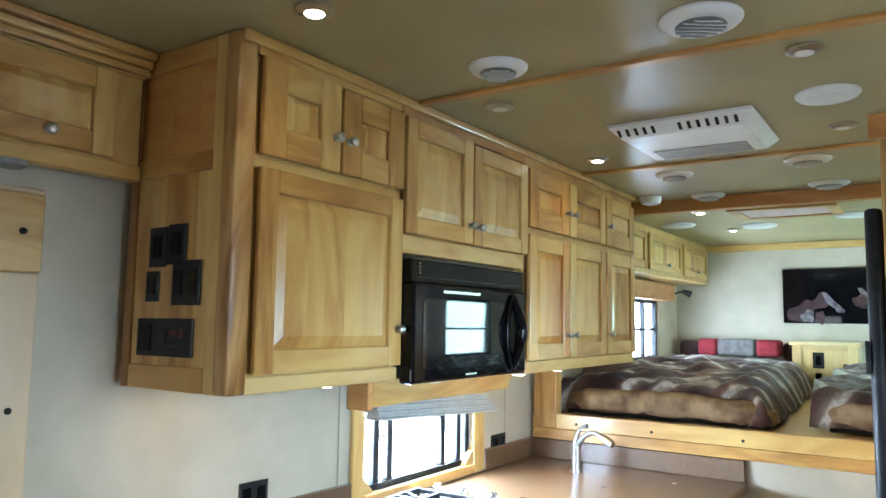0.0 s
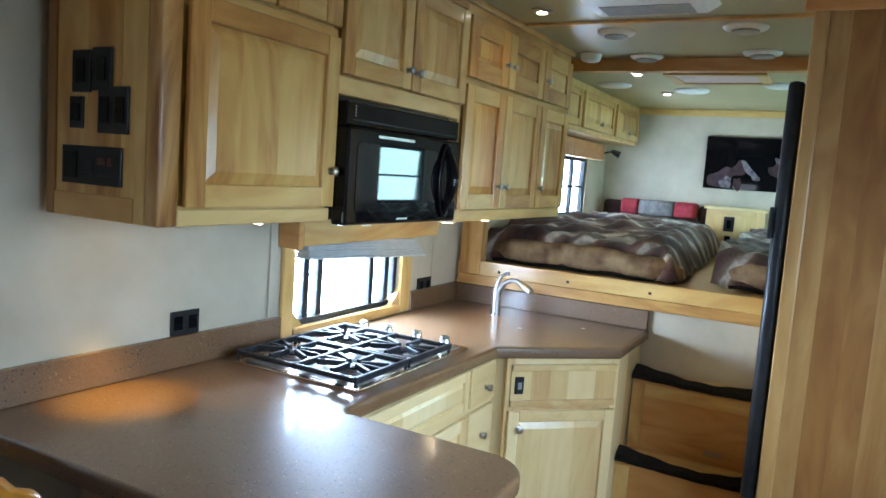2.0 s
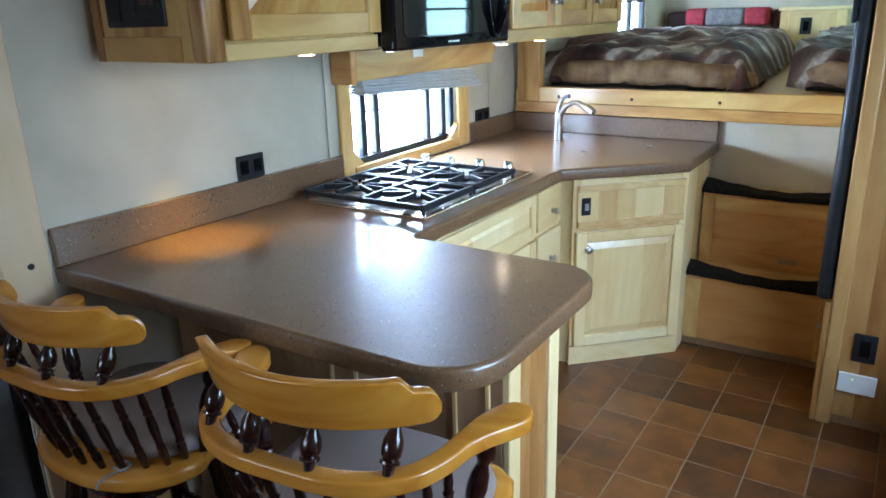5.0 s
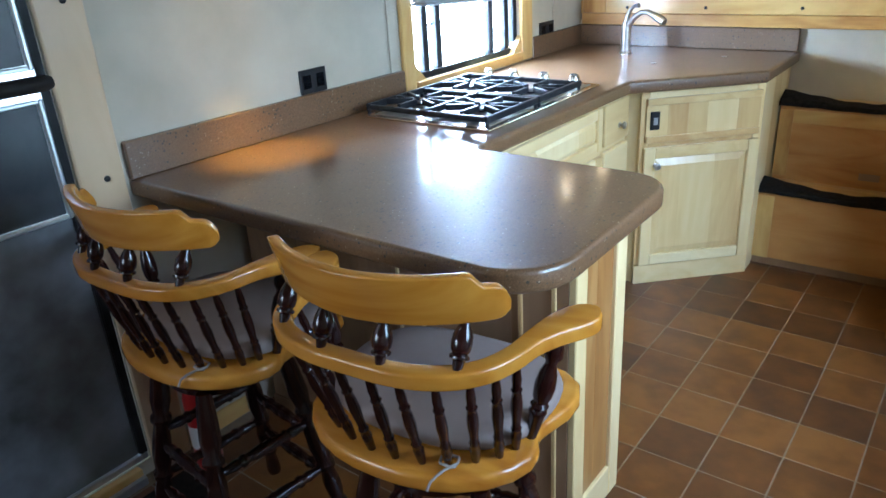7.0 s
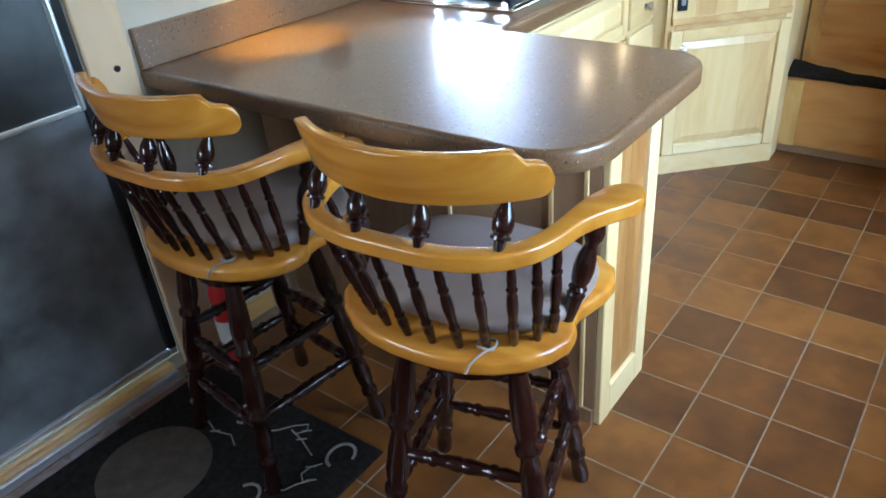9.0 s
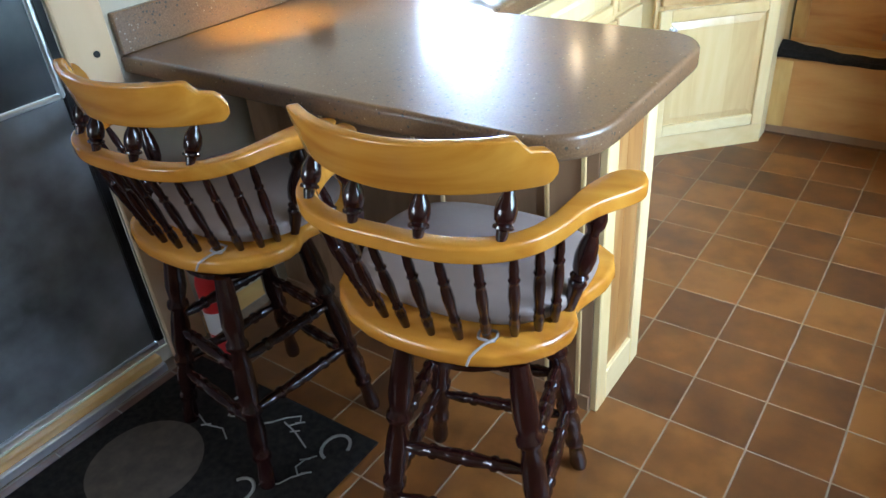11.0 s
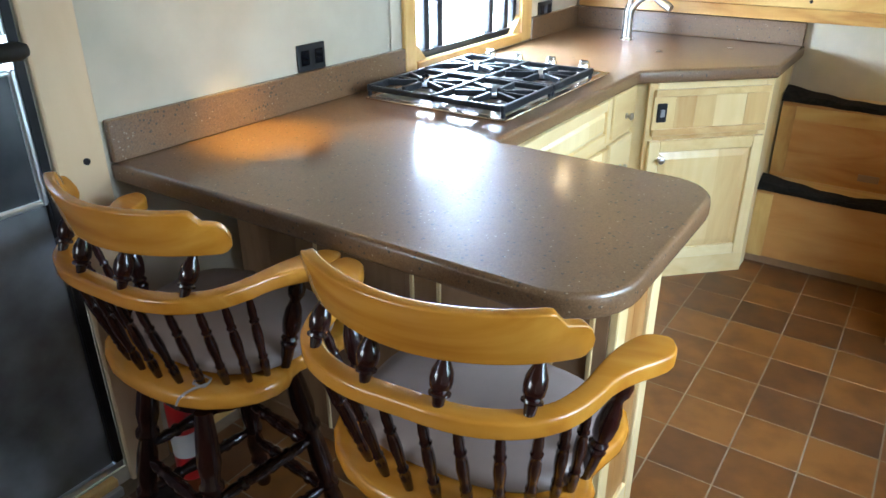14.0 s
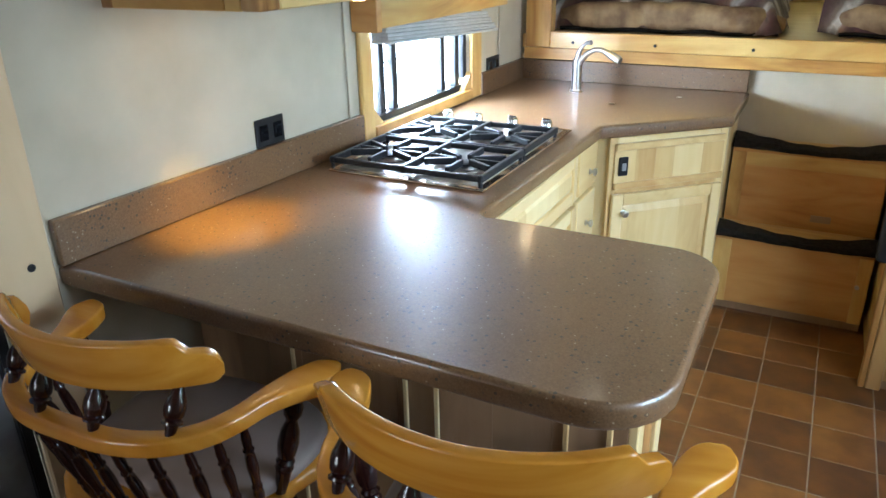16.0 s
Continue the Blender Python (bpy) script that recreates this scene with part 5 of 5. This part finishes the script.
# ---- rug, extinguisher ----
rug = thing("door_mat", (0.35, 1.35, 0.0), "black door mat with pale horseshoe motifs by the entry", "rug")
bm = B()
slab(bm, [(0.05, 0.75), (0.745, 0.75), (0.745, 1.705), (0.05, 1.69)], 0.0045, 0.013, 0.004, 2)
part("mat", bm, CARPET, rug)
MOTIF = mottled("pale_motif", (0.16, 0.155, 0.13), (0.24, 0.23, 0.20), 0.9, 40, 0.5, 600)
DARKM = mottled("tan_patch", (0.045, 0.033, 0.022), (0.075, 0.055, 0.038), 0.95, 30, 0.6, 600)
for cx, cy, rot in ((0.325, 1.605, 40), (0.662, 1.632, 140), (0.55, 1.40, 20), (0.62, 1.2, 200), (0.3, 1.15, 90)):
    pts = [(cx + 0.034 * math.cos(radians(rot + a)), cy + 0.042 * math.sin(radians(rot + a)), 0.0138) for a in range(-130, 131, 20)]
    part("horseshoe", tube(B(), pts, 0.0045, 6), MOTIF, rug)
for way in (((0.40, 1.565), (0.445, 1.60), (0.475, 1.64), (0.505, 1.665), (0.520, 1.645), (0.500, 1.620), (0.480, 1.625), (0.530, 1.615), (0.595, 1.590)), ((0.640, 1.585), (0.622, 1.56), (0.618, 1.53), (0.640, 1.515), (0.655, 1.53), (0.632, 1.50), (0.62, 1.47), (0.59, 1.45)),
            ((0.25, 1.52), (0.30, 1.505), (0.35, 1.52), (0.39, 1.50))):
    wire = part("scroll", tube(B(), [(x, y, 0.0136) for x, y in way], 0.0022, 6), MOTIF, rug)
    for x, y in way[1::3]:
        part("barb", tube(B(), [(x - 0.011, y - 0.008, 0.0138), (x, y, 0.0150), (x + 0.010, y + 0.009, 0.0138)], 0.0022, 6), MOTIF, wire)
bm = B()
slab(bm, arc(0.27, 1.33, 0.15, 0, 350, 30), 0.0132, 0.0142)
part("round_patch", bm, DARKM, rug, "tan round patch")

ex = thing("fire_extinguisher", (0.085, 1.765, 0.002), "small red fire extinguisher with white label standing by the wall", "extinguisher")
smooth(part("cylinder", lathe(B(), [(0, 0.036), (0.03, 0.041), (0.78, 0.041), (0.88, 0.032), (0.95, 0.016), (1, 0.014)], (0.085, 1.765, 0.002), (0.085, 1.765, 0.33), 24), REDPAINT, ex))
smooth(part("label_band", lathe(B(), [(0, 0.0416), (1, 0.0416)], (0.085, 1.765, 0.085), (0.085, 1.765, 0.165), 24), WHITE, ex, "white printed band"))
part("valve", box(B(), (0.07, 1.75, 0.33), (0.10, 1.78, 0.36), 0.004), BLACK, ex)
part("lever", box(B(), (0.075, 1.705, 0.361), (0.095, 1.79, 0.369), 0.002), BLACK, ex, "black squeeze lever")

# ---- bunk ----
bk = thing("bunk_platform", (1.2, 5.7, 1.03), "maple bunk platform with a screwed front board", "bunk")
part("deck", box(B(), (0.005, 4.40, 1.06), (2.355, END - 0.002, 1.125)), MAPLE_X, bk)
part("front_board", box(B(), (0.165, 4.352, 1.068), (1.70, 4.392, 1.145), 0.004), MAPLE_X, bk)
part("lower_board", box(B(), (0.03, 4.358, 1.012), (1.70, 4.396, 1.067), 0.003), MAPLE_X, bk)
part("corner_post", box(B(), (0.035, 4.36, 1.068), (0.163, 4.43, 1.404), 0.004), MAPLE_Z, bk)
for x in (0.28, 0.667, 1.084):
    part("screw_cap", lathe(B(), [(0, 0.0075), (1, 0.006)], (x, 4.3515, 1.097), (x, 4.347, 1.097), 10), BLACK, bk)


def quilt(name, x0, x1, y0, y1, z0, z1, seed, label, spill=0.0):
    """A rumpled quilt over a mattress: folds fall towards its edges."""
    t = thing(name, ((x0 + x1) / 2, (y0 + y1) / 2, z0), label, "bed")
    part("mattress", box(B(), (x0 + 0.08, y0 + 0.12, z0), (x1 - 0.12, y1 - 0.02, z1 - 0.12), 0.04, 3), CUSHION, t)
    bm = B()
    nx, ny = 60, 90
    grid = []
    for j in range(ny + 1):
        row = []
        for i in range(nx + 1):
            u, v = i / nx, j / ny
            xe = x1 + spill * (1 - min(1.0, v * 1.3)) ** 1.5
            x, y = x0 + (xe - x0) * u, y0 + (y1 - y0) * v
            e = min((1 - u) * (xe - x0) / 0.18, v * (y1 - y0) / 0.10)
            drop = 1 - max(0.0, 1 - e) ** 2.2
            f = noise.noise(Vector((x * 5 + seed, y * 3.2, 0))) * 0.03 + noise.noise(Vector((x * 13, y * 11 + seed, 1))) * 0.016 + abs(noise.noise(Vector((x * 8 - y * 6, y * 2.5 + seed, 3)))) * 0.085
            z = z0 + 0.01 + (z1 - z0) * drop * (0.84 + 0.16 * min(1.0, v * 2.0)) + f * (0.4 + 0.6 * drop) - 0.05 * (1 - v) * (0.5 + 0.5 * math.sin(x * 6 + seed)) * 0.5
            wob = noise.noise(Vector((x * 4, y * 4, seed))) * 0.035 * (1 - drop)
            row.append(bm.verts.new((x + wob, y + wob * 1.2, max(z, z0 + 0.006))))
        grid.append(row)
    for a, b in zip(grid, grid[1:]):
        for i in range(nx):
            bm.faces.new((a[i], a[i + 1], b[i + 1], b[i]))
    smooth(part("quilt", bm, QUILT, t, "maroon and tan patterned quilt"), 180)
    # rolled lining along the front edge
    rings = []
    for i in range(97):
        u = i / 96
        x = x0 + 0.07 + (x1 + spill * 0.8 - x0 - 0.07) * u
        w = noise.noise(Vector((x * 6, seed, 0)))
        end = min(1.0, 6 * u + 0.4, 6 * (1 - u) + 0.4)
        yc, zc = y0 + 0.035 + 0.012 * w + 0.006 * math.sin(x * 47 + 3 * w) + 0.10 * max(0, u - 0.85), z0 + 0.072 - 0.022 * max(0, u - 0.6) / 0.4
        rings.append([(x, yc + a * end * (1 + 0.25 * noise.noise(Vector((x * 11, a * 30, seed)))), zc + c * end + 0.010 * w) for a, c in rounded(0.105, 0.135, 0.42, 4)])
    smooth(part("rolled_edge", sweep(B(), rings), HEM, t, "tan lining rolled over at the front"), 80)
    pts = [(x0 + 0.08 + (x1 + spill * 0.8 - x0 - 0.10) * i / 30, y0 - 0.018 + 0.006 * math.sin(i) + 0.10 * max(0, i / 30 - 0.85), z0 + 0.012 + 0.004 * math.sin(i * 0.7)) for i in range(31)]
    smooth(part("piping", tube(B(), pts, 0.009, 8), CARPET, t, "dark cord piping"), 60)
    return t


quilt("bunk_bed", 0.06, 1.10, 4.585, 6.76, 1.127, 1.335, 3.0, "bunk mattress under a rumpled maroon and tan quilt", 0.10)
quilt("bunk_bed", 1.32, 2.34, 4.68, 6.76, 1.127, 1.32, 9.0, "second bunk mattress under a maroon and tan quilt")
pl = thing("bolster_pillow", (0.5, 6.95, 1.40), "red and grey plaid bolster pillow against the wall", "pillow")
for a, b, mt in ((0.235, 0.383, RED), (0.385, 0.668, GREYCLOTH), (0.670, 0.835, RED)):
    bm = B()
    box(bm, (a, 6.84, 1.375), (b, 7.06, 1.505), 0.028, 4)
    smooth(part("patch", bm, mt, pl))
for x0, x1 in ((0.05, 0.232), (0.838, 0.92)):
    p2 = thing("back_pillow", ((x0 + x1) / 2, 7.0, 1.38), "brown pillow standing behind the bolster", "pillow")
    bm = B()
    box(bm, (x0, 6.97, 1.34), (x1, 7.07, 1.485), 0.04, 4)
    smooth(part("case", bm, QUILT, p2))
ns = thing("night_stand", (1.13, 6.9, 1.127), "pale maple night stand between the bunks with outlets", "nightstand")
part("body", box(B(), (0.935, 6.79, 1.127), (1.36, 7.08, 1.475), 0.004), PALE_Z, ns)
for u in (0.935, 1.30):
    part("stile", box(B(), (u, 6.781, 1.127), (u + 0.06, 6.7895, 1.475), 0.002), PALE_Z, ns)
part("rail", box(B(), (0.996, 6.7815, 1.44), (1.299, 6.7895, 1.475), 0.002), PALE_X, ns)
part("top", box(B(), (0.915, 6.765, 1.476), (1.38, 7.09, 1.500), 0.005), PALE_X, ns)
outlet("nightstand_outlet", face((1.07, 6.7895, 1.31), (1, 0, 0), (0, -1, 0)), 0.075, 0.115, "black outlet on the night stand", 1)
outlet("nightstand_switch", face((1.085, 6.7895, 1.215), (1, 0, 0), (0, -1, 0)), 0.042, 0.062, "small black switch on the night stand", 1)

pic = thing("framed_picture", (1.25, 7.09, 1.85), "dark canvas print with pale abstract shapes on the wall", "picture")
part("canvas", box(B(), (0.84, 7.065, 1.637), (1.66, 7.098, 2.055), 0.003), BLACKGLOSS, pic)
PALE = mottled("print_pale", (0.05, 0.035, 0.045), (0.26, 0.23, 0.25), 0.4, 30, 0.0)
PLUM = mottled("print_plum", (0.012, 0.006, 0.008), (0.07, 0.03, 0.036), 0.4, 22, 0.0)
mp_ = face((0.84, 7.0645, 1.637), (1, 0, 0), (0, -1, 0))
for cu, cv, ru, rv, rot, mt in ((0.13, 0.09, 0.11, 0.07, 30, PLUM), (0.17, 0.055, 0.05, 0.045, 40, PALE), (0.26, 0.17, 0.07, 0.05, 50, PLUM), (0.34, 0.165, 0.095, 0.024, -48, PALE),
                                (0.39, 0.11, 0.04, 0.022, -40, PALE), (0.26, 0.05, 0.03, 0.05, 10, PLUM), (0.58, 0.20, 0.09, 0.022, -46, PALE), (0.53, 0.17, 0.05, 0.05, 30, PLUM), (0.64, 0.14, 0.03, 0.018, -40, PALE)):
    bm = B()
    c_, s_ = math.cos(radians(rot)), math.sin(radians(rot))
    k_ = (len(pic.children) + 1) * 0.0003
    slab(bm, [(cu + c_ * ru * math.cos(a) - s_ * rv * math.sin(a) * (1 + 0.3 * math.sin(3 * a)), cv + s_ * ru * math.cos(a) + c_ * rv * math.sin(a) * (1 + 0.3 * math.sin(3 * a))) for a in [i * math.pi / 12 for i in range(24)]], 0.0002, 0.0008 + k_, 0, 1, mp_)
    part("shape", bm, mt, pic)

bc = thing("bunk_cabinet", (0.14, 6.0, 1.94), "maple overhead cabinets along the bunk wall", "cabinet")
part("body", box(B(), (0.003, 4.79, 1.945), (0.262, END - 0.03, CEIL2 - 0.002), 0.003), MAPLE_Z, bc)
mB = face((0.2625, 0, 0), (0, 1, 0), (1, 0, 0))
for i, (a, b) in enumerate(((4.80, 5.50), (5.56, 6.30), (6.36, 7.03))):
    panel_door(bc, mB @ Matrix.Translation((a, 1.975, 0)), b - a, 0.245, 80 + i, ((b - a) / 2, 0.05), 0.05, 4)
lamp = thing("reading_lamp", (0.02, 6.95, 1.93), "small black swing-arm reading lamp on the wall", "lamp")
smooth(part("wall_plate", lathe(B(), [(0, 0.03), (1, 0.026)], (0.001, 6.75, 1.86), (0.02, 6.75, 1.86), 16), BLACK, lamp))
smooth(part("arm", tube(B(), [(0.02, 6.75, 1.86), (0.06, 6.76, 1.85), (0.10, 6.78, 1.87), (0.14, 6.80, 1.88)], 0.008, 8), BLACK, lamp))
smooth(part("shade", lathe(B(), [(0, 0.014), (0.4, 0.022), (1, 0.03)], (0.13, 6.80, 1.885), (0.20, 6.82, 1.855), 14), BLACK, lamp))


# ---- ceiling fixtures ----
def round_vent(x, y, z, r, louvres, label):
    v = thing("ceiling_vent", (x, y, z), label, "vent", "round ceiling vents")
    smooth(part("ring", lathe(B(), [(0, r), (0.3, r), (0.75, r * 0.9), (1, r * 0.72)], (x, y, z - 0.0005), (x, y, z - 0.02), 36), WHITE, v))
    part("core", lathe(B(), [(0, r * 0.62), (1, r * 0.62)], (x, y, z - 0.0202), (x, y, z - 0.0215), 28), GREYVENT if louvres else WHITE, v)
    if louvres:
        for i in range(6):
            o = -0.5 + i * 0.2
            hw = math.sqrt(max(0.02, 0.36 - o * o)) * r
            mm = Matrix.Translation((x, y, z - 0.0265)) @ Matrix.Rotation(radians(35), 4, 'Z') @ Matrix.Translation((0, o * r, 0)) @ Matrix.Rotation(radians(35), 4, 'X')
            part("slat", box(B(), (-hw, -0.007, -0.001), (hw, 0.007, 0.001), 0.0005, 1, mm), WHITE, v)
    return v


for x, y, z, r, lo in ((0.834, 2.562, CEIL, 0.083, 1), (1.396, 2.531, CEIL, 0.095, 1), (1.578, 3.297, CEIL, 0.092, 0), (0.822, 4.275, CEIL, 0.088, 1), (1.40, 4.237, CEIL, 0.095, 1),
                       (1.414, 4.86, CEIL, 0.095, 1), (0.814, 4.93, CEIL, 0.09, 1), (0.446, 5.63, CEIL2, 0.11, 0), (0.90, 5.88, CEIL2, 0.11, 0), (1.46, 5.62, CEIL2, 0.10, 0)):
    round_vent(x, y, z, r, lo, "round white ceiling vent with louvres" if lo else "round white ceiling speaker disc")
for x, y, z, lit in ((0.664, 2.005, CEIL, 1), (0.633, 3.787, CEIL, 1), (0.72, 5.13, CEIL2, 1), (0.705, 6.03, CEIL2, 1), (0.655, 2.887, CEIL, 0), (1.573, 2.858, CEIL, 0), (1.58, 3.718, CEIL, 0)):
    d = thing("downlight", (x, y, z), "lit recessed ceiling downlight" if lit else "unlit recessed ceiling downlight", "light", "ceiling downlights")
    smooth(part("rim", lathe(B(), [(0, 0.046), (0.5, 0.046), (1, 0.034)], (x, y, z - 0.0005), (x, y, z - 0.013), 28), STEEL, d))
    part("lens", lathe(B(), [(0, 0.024), (1, 0.021)], (x, y, z - 0.0132), (x, y, z - 0.016), 24), BULB if lit else WHITE, d)
sm = thing("smoke_detector", (0.52, 4.85, CEIL), "white round smoke detector on the ceiling", "detector")
smooth(part("shell", lathe(B(), [(0, 0.06), (0.5, 0.058), (0.85, 0.05), (1, 0.03)], (0.52, 4.85, CEIL - 0.0005), (0.52, 4.85, CEIL - 0.045), 28), WHITE, sm))
ac = thing("ac_unit", (1.11, 3.55, CEIL), "white square ceiling air-conditioner panel", "air conditioner")
bm = B()
t = bmesh.new()
for (x0, x1, y0, y1, z) in ((0.86, 1.36, 3.30, 3.81, CEIL - 0.0005), (0.86, 1.36, 3.30, 3.81, CEIL - 0.008), (0.90, 1.32, 3.36, 3.77, CEIL - 0.045)):
    for x, y in ((x0, y0), (x1, y0), (x1, y1), (x0, y1)):
        t.verts.new((x, y, z))
t.verts.ensure_lookup_table()
for r in (0, 4):
    for i in range(4):
        t.faces.new((t.verts[r + i], t.verts[r + (i + 1) % 4], t.verts[r + 4 + (i + 1) % 4], t.verts[r + 4 + i]))
t.faces.new(t.verts[8:12]), t.faces.new(t.verts[0:4])
bmesh.ops.recalc_face_normals(t, faces=t.faces)
bmesh.ops.bevel(t, geom=t.edges[:], offset=0.004, segments=2, affect='EDGES')
join(bm, t)
part("shroud", bm, WHITE, ac)
part("filter_grille", box(B(), (0.94, 3.60, CEIL - 0.0475), (1.28, 3.75, CEIL - 0.0453)), GREYVENT, ac, "grey filter grille")
for i in range(14):
    if i in (5, 6):
        continue
    x = 0.90 + i * 0.031
    mm = Matrix.Translation((x, 3.335, CEIL - 0.029)) @ Matrix.Rotation(radians(-31), 4, 'X')
    part("slot", box(B(), (-0.006, -0.018, -0.003), (0.006, 0.018, 0.003), 0.002, 1, mm), BLACK, ac)
ha = thing("roof_hatch", (1.15, 5.3, CEIL2), "cream framed roof hatch over the bunk", "hatch")
bm = B()
box(bm, (0.86, 5.14, CEIL2 - 0.012), (1.42, 5.20, CEIL2 - 0.0005), 0.003), box(bm, (0.86, 5.50, CEIL2 - 0.012), (1.42, 5.56, CEIL2 - 0.0005), 0.003)
box(bm, (0.86, 5.201, CEIL2 - 0.012), (0.92, 5.499, CEIL2 - 0.0005), 0.003), box(bm, (1.36, 5.201, CEIL2 - 0.012), (1.42, 5.499, CEIL2 - 0.0005), 0.003)
part("frame", bm, MAPLE_X, ha)
part("lid", box(B(), (0.921, 5.201, CEIL2 - 0.006), (1.359, 5.499, CEIL2 - 0.0005)), mottled("pink_screen", (0.5, 0.36, 0.33), (0.56, 0.42, 0.39), 0.5, 10), ha)

# ---- floor ----
PITCH, X0, Y0 = 0.1905, 1.533 - 9 * 0.1905, 2.731 - 24 * 0.1882
PY = 0.1882
floor = tagged(part("floor", box(B(), (-0.07, REAR - 0.07, -0.06), (RIGHT + 0.07, 4.46, -0.0005)), GROUT), "brown terracotta-look tile floor with pale joints", kind="structure")
bm = B()
g = 0.0022
slab(bm, [(g, g), (PITCH - g, g), (PITCH - g, PY - g), (g, PY - g)], -0.003, 0.0008, 0.0007, 1)
tile_mesh = bpy.data.meshes.new("tile")
bm.to_mesh(tile_mesh)
bm.free()
tile_mesh.materials.append(TILE)
rest = B()
for i in range(0, 16):
    for j in range(0, 33):
        x, y = X0 + i * PITCH, Y0 + j * PY
        if x < -0.06 or x + PITCH > RIGHT + 0.05 or y < REAR or y + PY > 4.45:
            continue
        if 1.2 < y < 4.2 and 0.0 < x < 2.3:
            o = new("tile", tile_mesh)
            o.location = (x, y, 0)
            o.parent = floor
        else:
            slab(rest, [(x + g, y + g), (x + PITCH - g, y + g), (x + PITCH - g, y + PY - g), (x + g, y + PY - g)], -0.003, 0.0008)
tagged(part("far_tiles", rest, TILE, floor), kind="stuff")
